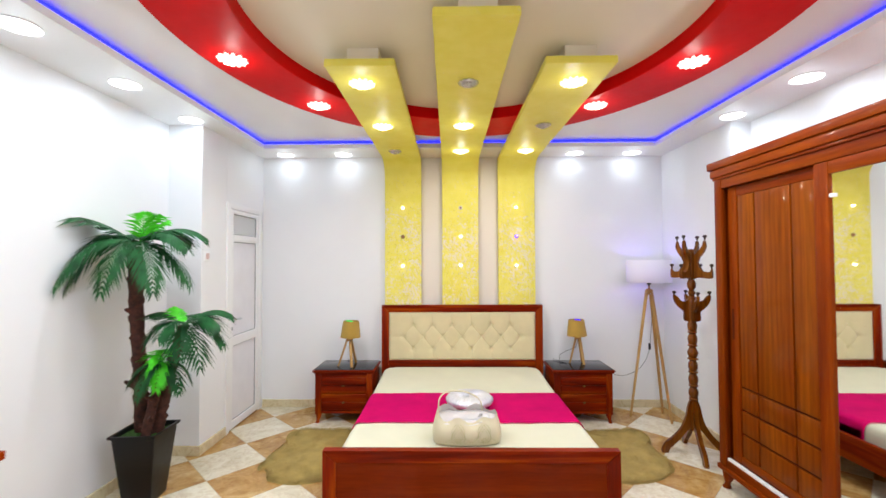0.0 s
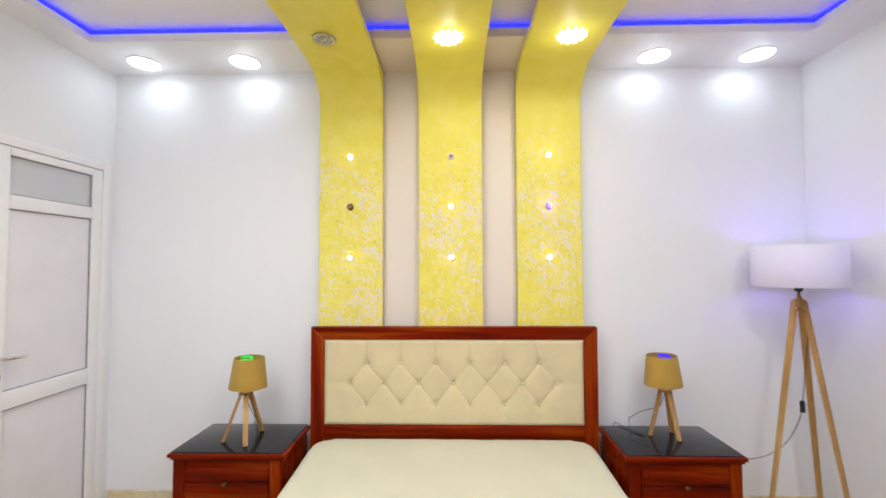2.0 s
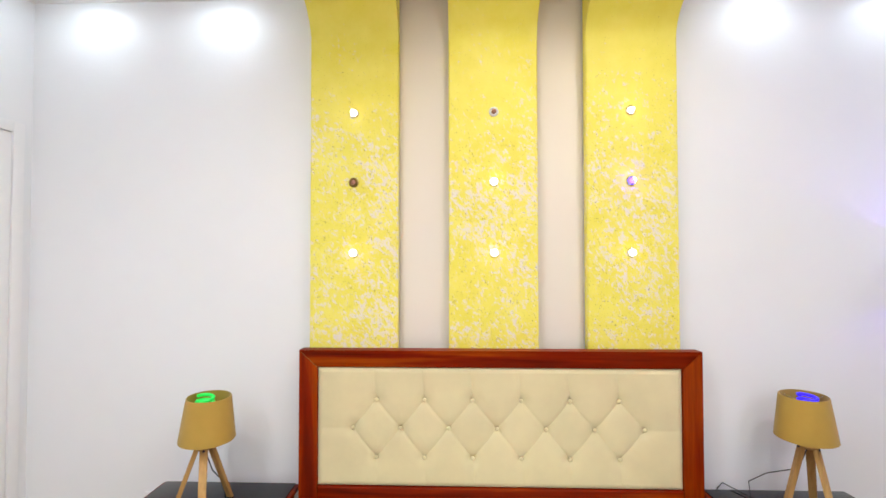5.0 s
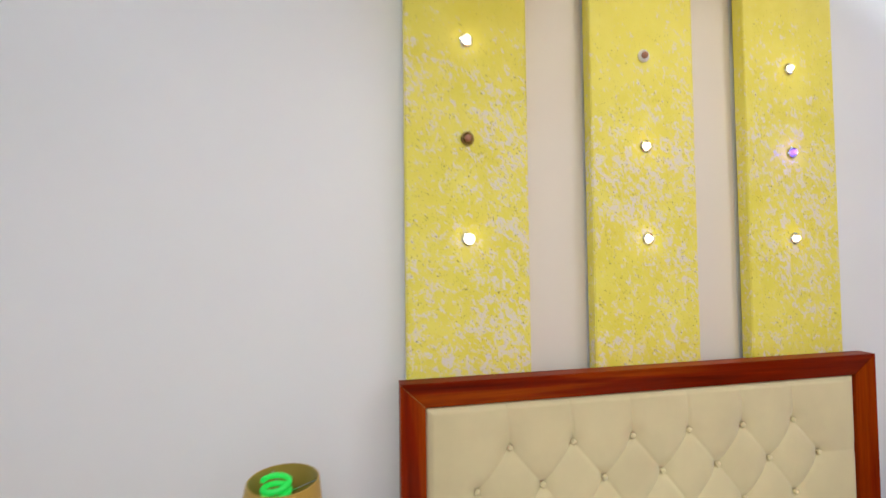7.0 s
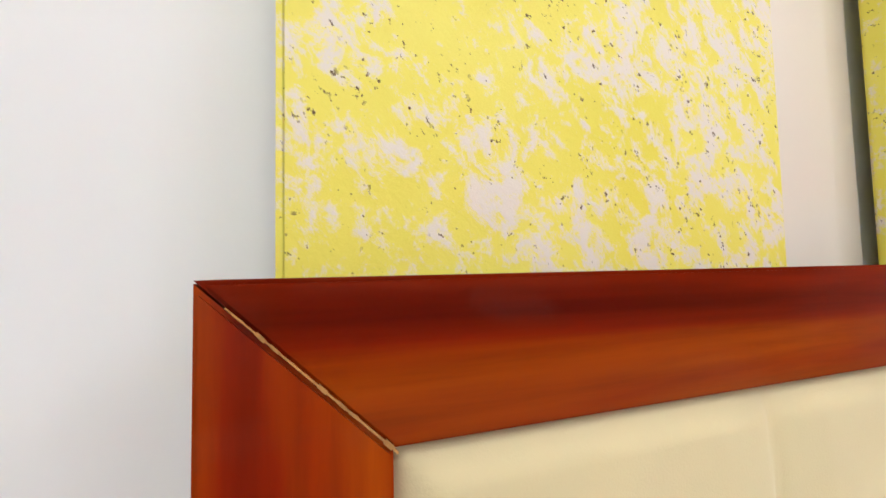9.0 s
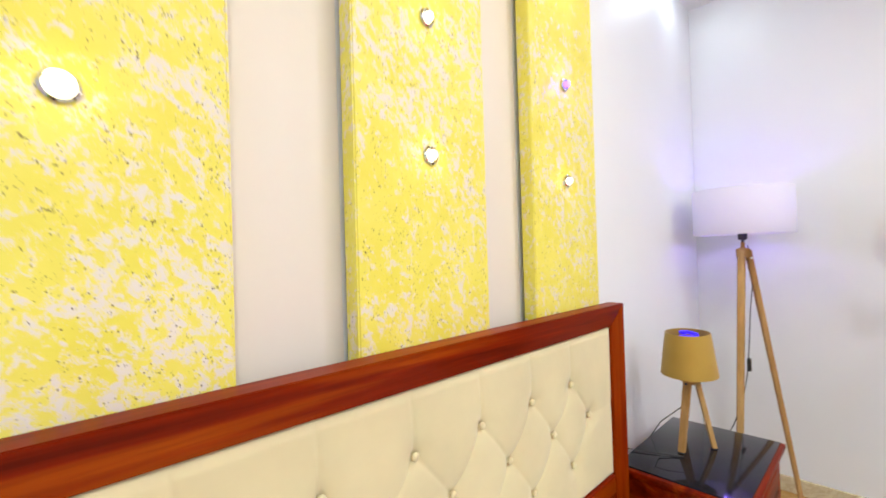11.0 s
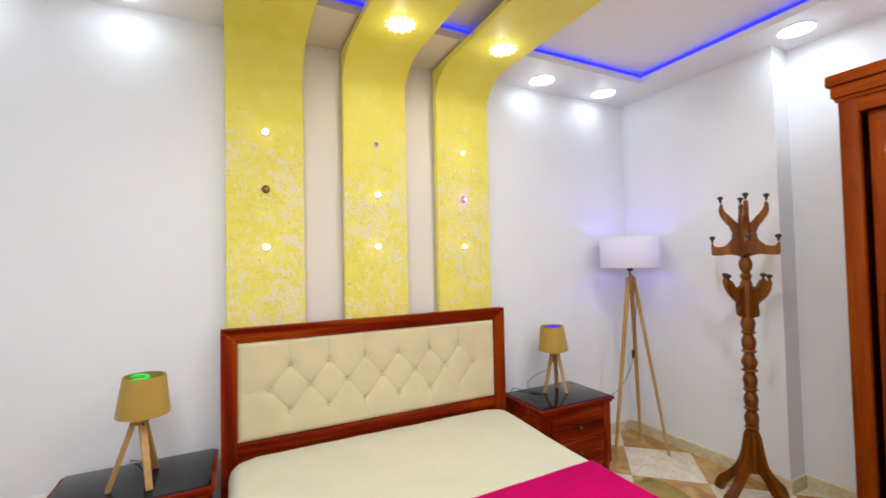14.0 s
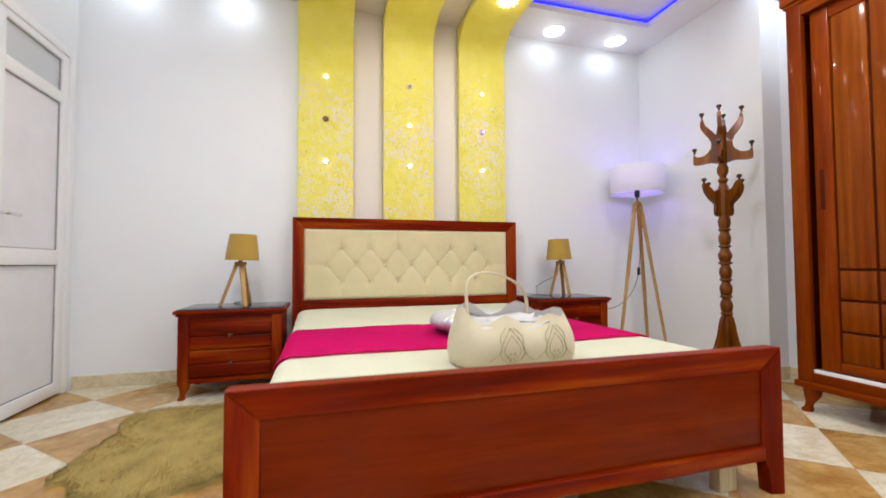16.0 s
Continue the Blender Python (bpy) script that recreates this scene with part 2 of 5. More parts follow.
M_SILVER = plain("silver satin", (0.62, 0.615, 0.66), 0.34, 0.4, var=0.1, scale=40, bump_by=0.1)
M_SHADE = fabric("tan pleated linen", (0.42, 0.265, 0.055), 400, 0.85, 0.2, 0.1)
M_WHITE_SHADE = sheer("white lampshade cloth", (0.90, 0.89, 0.92))
M_POT = plain("black planter", (0.008, 0.008, 0.009), 0.35, var=0.2, bump_by=0.01, spec=0.25)
M_TRUNK = plain("fibrous palm trunk", (0.060, 0.017, 0.010), 0.9, var=0.6, scale=40, bump_scale=140, bump_by=0.8)
M_LEAF = plain("dark green palm leaf", (0.012, 0.085, 0.022), 0.5, var=0.5, scale=14, spec=0.2)
M_LEAF_NEW = plain("bright green palm leaf", (0.09, 0.66, 0.03), 0.45, var=0.3, scale=14, spec=0.2)
M_MOSS = plain("green moss", (0.05, 0.12, 0.02), 0.95, var=0.6, scale=50, bump_by=0.9)
M_FUR = plain("olive brown shag", (0.40, 0.285, 0.085), 0.95, var=0.15, scale=9, bump_scale=160, bump_by=0.9)
M_BLACK = plain("black plastic", (0.015, 0.015, 0.016), 0.4)
M_PINK = plain("pinkish plastic", (0.62, 0.45, 0.42), 0.4)
M_DULL = plain("dull rosy bulb", (0.42, 0.20, 0.14), 0.25)
M_CRYSTAL = glassy("cut crystal", (0.95, 0.93, 0.88), 0.08, 0.8)
M_CRYSTAL_LIT = glow("lit warm crystal", (1.0, 0.88, 0.62), 1.7)
M_CRYSTAL_RED = glow("lit rosy crystal", (1.0, 0.74, 0.68), 1.9)
M_BULB_WARM = glow("warm bulb", (1.0, 0.88, 0.55), 5.0)
M_BULB_COOL = glow("cool bulb", (0.95, 0.97, 1.0), 4.0)
M_BULB_VIOLET = glow("violet bulb", (0.22, 0.10, 1.0), 3.2)
M_LED = glow("blue strip light", (0.015, 0.02, 1.0), 2.4)
M_BULB_GREEN = glow("green spiral bulb", (0.01, 0.5, 0.06), 0.75)
M_BULB_BLUE = glow("blue spiral bulb", (0.03, 0.01, 0.75), 0.9)
M_MIRROR = plain("silvered mirror", (0.9, 0.91, 0.9), 0.02, 1.0, var=0.0, bump_by=0.0)


# ---- mesh helpers ----
def box(bm, x0, x1, y0, y1, z0, z1, bevel=0.0, seg=2):
    r = bmesh.ops.create_cube(bm, size=1)
    for v in r["verts"]:
        v.co = Vector(((x0 + x1) / 2 + v.co.x * (x1 - x0), (y0 + y1) / 2 + v.co.y * (y1 - y0), (z0 + z1) / 2 + v.co.z * (z1 - z0)))
    if bevel:
        edges = list({e for v in r["verts"] for e in v.link_edges})
        bmesh.ops.bevel(bm, geom=edges, offset=bevel, segments=seg, profile=0.6, affect="EDGES")
    return bm


def boxm(*a, **k):
    return box(bmesh.new(), *a, **k)


def frustum(bm, p0, p1, r0, r1, seg=12, caps=True):
    p0, p1 = Vector(p0), Vector(p1)
    q = (p1 - p0).to_track_quat("Z", "Y").to_matrix()
    rings = []
    for p, r in ((p0, r0), (p1, r1)):
        rings.append([bm.verts.new(p + q @ Vector((r * math.cos(6.28318 * i / seg), r * math.sin(6.28318 * i / seg), 0))) for i in range(seg)])
    for i in range(seg):
        bm.faces.new((rings[0][i], rings[0][(i + 1) % seg], rings[1][(i + 1) % seg], rings[1][i]))
    if caps:
        bm.faces.new(rings[0][::-1]), bm.faces.new(rings[1])
    return bm


def tube(bm, pts, radius, seg=8):
    pts = [Vector(p) for p in pts]
    rings = []
    for i, p in enumerate(pts):
        d = (pts[min(i + 1, len(pts) - 1)] - pts[max(i - 1, 0)]).normalized()
        side = d.cross(Vector((0.13, 0.31, 0.94))).normalized()
        up = side.cross(d)
        r = radius(i / (len(pts) - 1)) if callable(radius) else radius
        rings.append([bm.verts.new(p + r * (math.cos(6.28318 * k / seg) * side + math.sin(6.28318 * k / seg) * up)) for k in range(seg)])
    for a, b in zip(rings, rings[1:]):
        for k in range(seg):
            bm.faces.new((a[k], a[(k + 1) % seg], b[(k + 1) % seg], b[k]))
    bm.faces.new(rings[0][::-1]), bm.faces.new(rings[-1])
    return bm


def lathe(bm, profile, seg=24, at=(0, 0, 0), wobble=None):
    """Turns (radius, height) pairs about the upright axis."""
    rings = []
    for r, z in profile:
        ring = []
        for i in range(seg):
            a = 6.283185 * i / seg
            k = wobble(i, z) if wobble else 1
            ring.append(bm.verts.new((at[0] + r * k * math.cos(a), at[1] + r * k * math.sin(a), at[2] + z)))
        rings.append(ring)
    for a, b in zip(rings, rings[1:]):
        for i in range(seg):
            bm.faces.new((a[i], a[(i + 1) % seg], b[(i + 1) % seg], b[i]))
    return rings


def cap(bm, ring, flip=False):
    bm.faces.new(ring[::-1] if flip else ring)


def solid_lathe(bm, profile, seg=24, at=(0, 0, 0)):
    r = lathe(bm, profile, seg, at)
    cap(bm, r[0], True), cap(bm, r[-1])
    return bm


def slab(bm, outline, m, thick, bevel=0.0):
    """An outline in (u, v) drawn on the plane of m's x and z axes, thick along m's y."""
    front = [bm.verts.new(m @ Vector((u, -thick / 2, v))) for u, v in outline]
    back = [bm.verts.new(m @ Vector((u, thick / 2, v))) for u, v in outline]
    f1, f2 = bm.faces.new(front), bm.faces.new(back[::-1])
    for i in range(len(outline)):
        j = (i + 1) % len(outline)
        bm.faces.new((front[j], front[i], back[i], back[j]))
    if bevel:
        bmesh.ops.bevel(bm, geom=list(f1.edges) + list(f2.edges), offset=bevel, segments=2, affect="EDGES")
    return bm


def smooth_outline(pts, steps=5, closed=True):
    out, n = [], len(pts)
    for i in range(n if closed else n - 1):
        p = [Vector((*pts[(i + k) % n], 0)) if closed else Vector((*pts[max(0, min(n - 1, i + k))], 0)) for k in (-1, 0, 1, 2)]
        for s in range(steps):
            t = s / steps
            q = 0.5 * (2 * p[1] + (p[2] - p[0]) * t + (2 * p[0] - 5 * p[1] + 4 * p[2] - p[3]) * t * t + (3 * p[1] - p[0] - 3 * p[2] + p[3]) * t ** 3)
            out.append((q.x, q.y))
    if not closed:
        out.append(pts[-1])
    return out


def mesh_of(name, bm, material, smooth=True, angle=40):
    bmesh.ops.recalc_face_normals(bm, faces=bm.faces)
    for f in bm.faces:
        f.smooth = smooth
    if smooth:
        for e in bm.edges:
            if len(e.link_faces) == 2 and e.calc_face_angle(0) > radians(angle):
                e.smooth = False
    me = bpy.data.meshes.new(name)
    bm.to_mesh(me)
    bm.free()
    me.materials.append(material)
    return me


def part(name, bm, material, parent, label="", smooth=True, angle=40):
    ob = new(name, mesh_of(name, bm, material, smooth, angle))
    ob.parent = parent
    return tagged(ob, label)


def thing(name, label, category, at=(0, 0, 0), turn=0.0, group="", kind=""):
    ob = new(name)
    ob.matrix_world = pose(*at, 0, 0, turn)
    ob.empty_display_size = 0.1
    return tagged(ob, label, category, group, kind)


def single(name, bm, material, label, category, group="", kind="", smooth=True, angle=40):
    return tagged(new(name, mesh_of(name, bm, material, smooth, angle)), label, category, group, kind)


def setting(name, bm, material, label="", smooth=False, category=""):
    return single(name, bm, material, label, category or name.split("_")[0], kind="structure", smooth=smooth)


# ---- room shell ----
WX0, WX1 = -2.13, 2.33          # walls beside the bed end
RX0, RX1 = -2.42, 2.50          # recessed walls nearer the entrance
JOG_L, JOG_R = 3.53, 3.55
BACK, FRONT = 4.71, -0.45
H = 3.0
DY0, DY1, DZ = 3.93, 4.665, 2.17   # doorway in the west wall

setting("wall_north", boxm(RX0 - 0.2, RX1 + 0.2, BACK, BACK + 0.2, -0.02, H), M_WALL, "white painted wall behind the bed")
setting("wall_south", boxm(RX0 - 0.2, RX1 + 0.2, FRONT - 0.2, FRONT, -0.02, H), M_WALL, "white painted wall at the entrance end")
setting("wall_east", boxm(RX1, RX1 + 0.2, FRONT, JOG_R, -0.02, H), M_WALL, "white painted recessed wall behind the wardrobe")
setting("pier_east", boxm(WX1, RX1 + 0.2, JOG_R, BACK, -0.02, H, bevel=0.004), M_WALL, "white painted wall projecting beside the coat rack", category="wall")
setting("wall_west", boxm(RX0 - 0.2, RX0, FRONT, JOG_L, -0.02, H), M_WALL, "white painted recessed wall behind the palm")
bm = bmesh.new()
box(bm, RX0 - 0.2, WX0, JOG_L, DY0, -0.02, H, bevel=0.004)
box(bm, RX0 - 0.2, WX0, DY0, BACK, DZ, H)
box(bm, RX0 - 0.2, WX0, DY1, BACK, -0.02, DZ)
setting("pier_west", bm, M_WALL, "white painted wall projecting round the side door", category="wall")
setting("wall_passage", boxm(RX0 - 0.30, RX0 - 0.20, DY0 - 0.4, DY1 + 0.25, -0.02, H), M_WALL, "plain wall behind the side door")

# ---- ceiling ----
CX, CY = 0.09, 2.12
A_OUT, B_OUT, A_IN, B_IN = 1.52, 1.75, 1.14, 1.27   # half axes of the oval border
LX0, LX1, LY0, LY1 = -1.94, 2.06, 0.35, 4.29
setting("ceiling", boxm(RX0 - 0.2, RX1 + 0.2, FRONT - 0.2, BACK + 0.2, PANEL_Z, H + 0.05), M_CEIL, "white painted upper ceiling panel")
bm = bmesh.new()
zt = SOFFIT_Z + 0.045
box(bm, RX0 - 0.05, RX1 + 0.05, LY1, BACK + 0.05, SOFFIT_Z, zt)
box(bm, RX0 - 0.05, RX1 + 0.05, FRONT - 0.05, LY0, SOFFIT_Z, zt)
box(bm, RX0 - 0.05, LX0, LY0, LY1, SOFFIT_Z, zt)
box(bm, LX1, RX1 + 0.05, LY0, LY1, SOFFIT_Z, zt)
setting("soffit", bm, M_CEIL, "white lowered ceiling border with a light cove", category="ceiling")
bm = bmesh.new()
SEG = 128
rings = [[bm.verts.new((CX + a * math.cos(6.283185 * i / SEG), CY + b * math.sin(6.283185 * i / SEG), z)) for i in range(SEG)]
         for a, b, z in ((A_OUT, B_OUT, PANEL_Z), (A_OUT, B_OUT, RING_Z + 0.004), (A_OUT - 0.004, B_OUT - 0.004, RING_Z),
                         (A_IN + 0.004, B_IN + 0.004, RING_Z), (A_IN, B_IN, RING_Z + 0.004), (A_IN, B_IN, PANEL_Z))]
for a, b in zip(rings, rings[1:]):
    for i in range(SEG):
        bm.faces.new((a[i], a[(i + 1) % SEG], b[(i + 1) % SEG], b[i]))
setting("ceiling_ring", bm, M_RED, "glossy red round ceiling border", True, "ceiling")
bm = bmesh.new()
lo = [bm.verts.new((CX + (A_IN - 0.002) * math.cos(6.283185 * i / SEG), CY + (B_IN - 0.002) * math.sin(6.283185 * i / SEG), PANEL_Z - 0.008)) for i in range(SEG)]
hi = [bm.verts.new((v.co.x, v.co.y, PANEL_Z + 0.02)) for v in lo]
for i in range(SEG):
    bm.faces.new((lo[i], lo[(i + 1) % SEG], hi[(i + 1) % SEG], hi[i]))
bm.faces.new(lo[::-1]), bm.faces.new(hi)
setting("ceiling_disc", bm, M_DISC, "sand coloured round ceiling field", category="ceiling")

led = thing("led_strip", "blue glowing strip light in the ceiling cove", "strip light")
z0, z1 = zt + 0.001, zt + 0.019
for x0, x1, y0, y1 in ((LX0 - 0.010, LX1 + 0.010, LY1 + 0.002, LY1 + 0.010), (LX0 - 0.010, LX1 + 0.010, LY0 - 0.010, LY0 - 0.002),
                       (LX0 - 0.010, LX0 - 0.002, LY0, LY1), (LX1 + 0.002, LX1 + 0.010, LY0, LY1)):
    part("strip", boxm(x0, x1, y0, y1, z0, z1), M_LED, led)


def downlight(x, y, watts):
    ob = thing("downlight", "round white recessed ceiling downlight, lit", "downlight", (x, y, SOFFIT_Z), group="soffit downlights")
    bm = bmesh.new()
    solid_lathe(bm, [(0.088, 0.0), (0.089, -0.004), (0.087, -0.008), (0.085, -0.008)], 32)
    part("rim", bm, M_PVC, ob)
    bm = bmesh.new()
    solid_lathe(bm, [(0.0875, -0.0082), (0.085, -0.012), (0.03, -0.0145)], 32)
    part("diffuser", bm, M_BULB_COOL, ob, "glowing white diffuser")
    area_lamp("downlight_lamp", (x, y, SOFFIT_Z - 0.019), 0.15, watts, COOL, 178)
    # extra lamp added below the fitting to brighten the ceiling round it
    point_lamp("halo_lamp", (x, y, SOFFIT_Z - 0.075), 0.05, HALO_W, COOL)


# y 0.60 and 1.30 are unseen, added on the same spacing to light the room
for y in (0.60, 1.30, 2.00, 2.68, 3.38):
    downlight(-2.14, y, SOFFIT_W), downlight(2.235, y, SOFFIT_W)
for x in (-1.81, -1.18, 1.315, 1.93):
    downlight(x, 4.53, NORTH_W)

# ---- yellow strips that climb the wall and run out over the bed ----
STRIPS = ((-0.747, -0.345, 2.34), (-0.116, 0.285, 1.86), (0.502, 0.905, 2.33))
bm = bmesh.new()
for x0, x1 in ((-0.345, -0.116), (0.285, 0.502)):
    box(bm, x0, x1, BACK - 0.006, BACK + 0.01, 0.0, SOFFIT_Z)
    box(bm, x0, x1, LY1 + 0.002, BACK - 0.006, SOFFIT_Z - 0.005, SOFFIT_Z + 0.01)
    box(bm, x0, x1, LY1 - 0.003, LY1 + 0.002, SOFFIT_Z - 0.005, zt)
setting("wall_inlay", bm, M_BEIGE, "beige painted bands between the yellow strips", category="wall")
for x0, x1, end in STRIPS:
    b = thing("ceiling_beam", "yellow flecked plaster strip climbing the wall and curving under the ceiling", "decorative beam", group="yellow strips")
    prof = [(BACK - 0.018, 0.02), (4.645, 0.02)]
    a, c = 0.26, 0.19
    for i in range(17):
        t = radians(90 * i / 16)
        prof.append((4.645 - a * (1 - math.cos(t)), BEAM_Z - c + c * math.sin(t)))
    prof += [(end, BEAM_Z), (end, RING_Z - 0.001), (BACK - 0.018, RING_Z - 0.001)]
    bm = bmesh.new()
    slab(bm, [(-y, z) for y, z in prof], Matrix(((0, 1, 0, (x0 + x1) / 2), (-1, 0, 0, 0), (0, 0, 1, 0), (0, 0, 0, 1))), x1 - x0, 0.0045)
    part("strip", bm, M_YELLOW, b, angle=25)
    part("spacer", boxm(x0 + 0.12, x1 - 0.10, end + 0.05, end + 0.30, RING_Z - 0.0005, PANEL_Z - 0.009), M_DISC, b, "sand coloured block joining strip and ceiling")


def crystal_light(x, y, z, lit, tint):
    ob = thing("crystal_spotlight", "flower-shaped crystal ceiling spotlight, " + ("lit" if lit else "unlit"), "spotlight", (x, y, z), group="crystal spotlights")
    bm = bmesh.new()
    solid_lathe(bm, [(0.045, 0.0), (0.047, -0.006), (0.038, -0.010), (0.03, -0.010)], 24)
    part("bezel", bm, M_CHROME, ob)
    bm = bmesh.new()
    size = 1.0 if lit else 0.78
    for ring_r, drop, count, ln in ((0.060 * size, 0.012, 12, 0.026 * size), (0.038 * size, 0.022, 8, 0.020 * size)):
        for i in range(count):
            a = 6.283185 * (i + 0.5 * (count == 8)) / count
            m = pose(ring_r * math.cos(a), ring_r * math.sin(a), -drop, 0, 0, math.degrees(a))
            r = bmesh.ops.create_icosphere(bm, subdivisions=1, radius=1)
            for v in r["verts"]:
                v.co = m @ Vector((v.co.x * ln, v.co.y * 0.011, v.co.z * 0.010))
    part("petals", bm, (M_CRYSTAL_RED if tint == "red" else M_CRYSTAL_LIT) if lit else M_CRYSTAL, ob, "cut crystal petals", smooth=False)
    bm = bmesh.new()
    bmesh.ops.create_uvsphere(bm, u_segments=16, v_segments=8, radius=0.018)
    bmesh.ops.translate(bm, verts=bm.verts, vec=(0, 0, -0.024))
    part("bulb", bm, M_BULB_WARM if lit else M_CRYSTAL, ob)
    if lit:
        area_lamp("spot_lamp", (x, y, z - 0.044), 0.034, *((RING_W, WARM) if tint == "red" else (BEAM_W, (1.0, 0.95, 0.86))), 170)
        point_lamp("crystal_lamp", (x, y, z - 0.075), 0.014, 1.5 if tint == "red" else 0.7, (0.95, 0.95, 0.92))


for x, row in ((-0.575, (1, 1, 0)), (0.08, (0, 1, 1)), (0.722, (1, 0, 1))):
    for y, lit in zip((2.56, 3.385, 4.17), row):
        crystal_light(x, y, BEAM_Z, lit, "warm")
# first four are in view; the last five are unseen, added as room light
for x, y in ((-1.255, 2.32), (-0.985, 3.03), (1.035, 3.07), (1.36, 2.40), (-1.143, 1.55), (-0.73, 0.93), (0.09, 0.61), (0.91, 0.93), (1.32, 1.55)):
    crystal_light(x, y, RING_Z, 1, "red")


def wall_spot(x, z, state):
    ob = thing("wall_spotlight", {"lit": "small chrome wall spotlight with a glowing bulb", "violet": "small chrome wall spotlight glowing violet", "off": "small metal wall spotlight, unlit"}[state], "spotlight", (x, 4.645, z), group="wall spotlights")
    bm = bmesh.new()
    r = lathe(bm, [(0.021, 0.0), (0.022, 0.005), (0.018, 0.009), (0.014, 0.007), (0.012, 0.002)], 24)
    cap(bm, r[0], True), cap(bm, r[-1])
    bmesh.ops.rotate(bm, verts=bm.verts, cent=(0, 0, 0), matrix=Matrix.Rotation(radians(90), 3, "X"))
    part("bezel", bm, M_CHROME if state != "off" else M_BRASS if x < 0 else M_PVC, ob)
    bm = bmesh.new()
    bmesh.ops.create_uvsphere(bm, u_segments=16, v_segments=8, radius=0.0112)
    bmesh.ops.translate(bm, verts=bm.verts, vec=(0, -0.010, 0))
    part("bulb", bm, {"lit": M_BULB_WARM, "violet": M_BULB_VIOLET, "off": M_DULL}[state], ob)
    if state != "off":
        point_lamp("spot_lamp", (x, 4.645 - 0.03, z), 0.008, 0.045 if state == "lit" else 0.25, (1.0, 0.8, 0.4) if state == "lit" else (0.14, 0.09, 1.0))


for x, col in ((-0.548, ("lit", "off", "lit")), (0.088, ("off", "lit", "lit")), (0.699, ("lit", "violet", "lit"))):
    for z, state in zip((2.197, 1.88, 1.56), col):
        wall_spot(x, z, state)


# ---- side door ----
door = thing("door_1", "closed white plastic door with a frosted transom", "door", kind="structure")
xf = WX0
bm = bmesh.new()
box(bm, xf - 0.06, xf + 0.012, DY0, DY0 + 0.06, 0, DZ, 0.004)
box(bm, xf - 0.06, xf + 0.012, DY1 - 0.05, DY1, 0, DZ, 0.004)
box(bm, xf - 0.06, xf + 0.0115, DY0 + 0.06, DY1 - 0.05, DZ - 0.05, DZ, 0.004)
part("door_frame", bm, M_PVC, door)
y0, y1 = DY0 + 0.062, DY1 - 0.052
for nm, a in (("stile", (y0, y0 + 0.065, 0.012, DZ - 0.052)), ("stile", (y1 - 0.065, y1, 0.012, DZ - 0.052)),
              ("rail", (y0 + 0.065, y1 - 0.065, 2.075, DZ - 0.052)), ("rail", (y0 + 0.065, y1 - 0.065, 1.805, 1.875)),
              ("rail", (y0 + 0.065, y1 - 0.065, 0.80, 0.89)), ("rail", (y0 + 0.065, y1 - 0.065, 0.012, 0.085))):
    part(nm, boxm(xf - 0.045, xf + 0.006, *a, bevel=0.006), M_PVC, door)
for z0, z1, m, nm in ((1.875, 2.075, M_FROST, "pane"), (0.89, 1.805, M_PVC_PANEL, "panel"), (0.085, 0.80, M_PVC_PANEL, "panel")):
    part(nm, boxm(xf - 0.03, xf - 0.012, y0 + 0.07, y1 - 0.07, z0 + 0.004, z1 - 0.004), m, door, "frosted glass transom pane" if nm == "pane" else "")
    bm = bmesh.new()
    for a in ((y0 + 0.065, y0 + 0.071, z0, z1), (y1 - 0.071, y1 - 0.065, z0, z1), (y0 + 0.071, y1 - 0.071, z0, z0 + 0.005), (y0 + 0.071, y1 - 0.071, z1 - 0.006, z1)):
        box(bm, xf - 0.028, xf - 0.006, *a)
    part("seal", bm, M_SEAL, door)
bm = boxm(xf + 0.006, xf + 0.014, y0 + 0.015, y0 + 0.047, 0.93, 1.13, bevel=0.003)
plate = part("handle_plate", bm, M_PVC, door)
bm = tube(bmesh.new(), [(xf + 0.012, y0 + 0.031, 1.06), (xf + 0.045, y0 + 0.031, 1.06), (xf + 0.052, y0 + 0.045, 1.06), (xf + 0.052, y0 + 0.13, 1.056)], 0.009, 10)
part("handle", bm, M_CHROME, plate, "chrome lever handle")
part("keyhole", boxm(xf + 0.013, xf + 0.017, y0 + 0.024, y0 + 0.038, 0.955, 0.985, bevel=0.002), M_BLACK, plate)

# ---- bed ----
BX0, BX1, HF, FF = -0.773, 0.968, 4.585, 2.50
bed = thing("double_bed", "mahogany double bed with a tufted cream headboard", "bed", (0.0975, 0, 0))
ox = 0.0975


def rail(name, x0, x1, y0, y1, z0, z1, m, bevel=0.008, label=""):
    return part(name, boxm(x0 - ox, x1 - ox, y0, y1, z0, z1, bevel=bevel, seg=3), m, bed, label)


def mitred(name, pts, y0, y1, m, edges, bevel=0.0018):
    """A mitred member whose face slopes back from the outer edges (left, right, top) to the panel."""
    bm = bmesh.new()
    slab(bm, [(u - ox, v) for u, v in pts], pose(0, (y0 + y1) / 2, 0), y1 - y0, bevel)
    for v in bm.verts:
        if v.co.y < (y0 + y1) / 2:
            inward = min(v.co.x + ox - edges[0], edges[1] - v.co.x - ox, edges[2] - v.co.z)
            v.co.y += SLOPE * max(0, min(1, inward / W))
    return part(name, bm, m, bed)


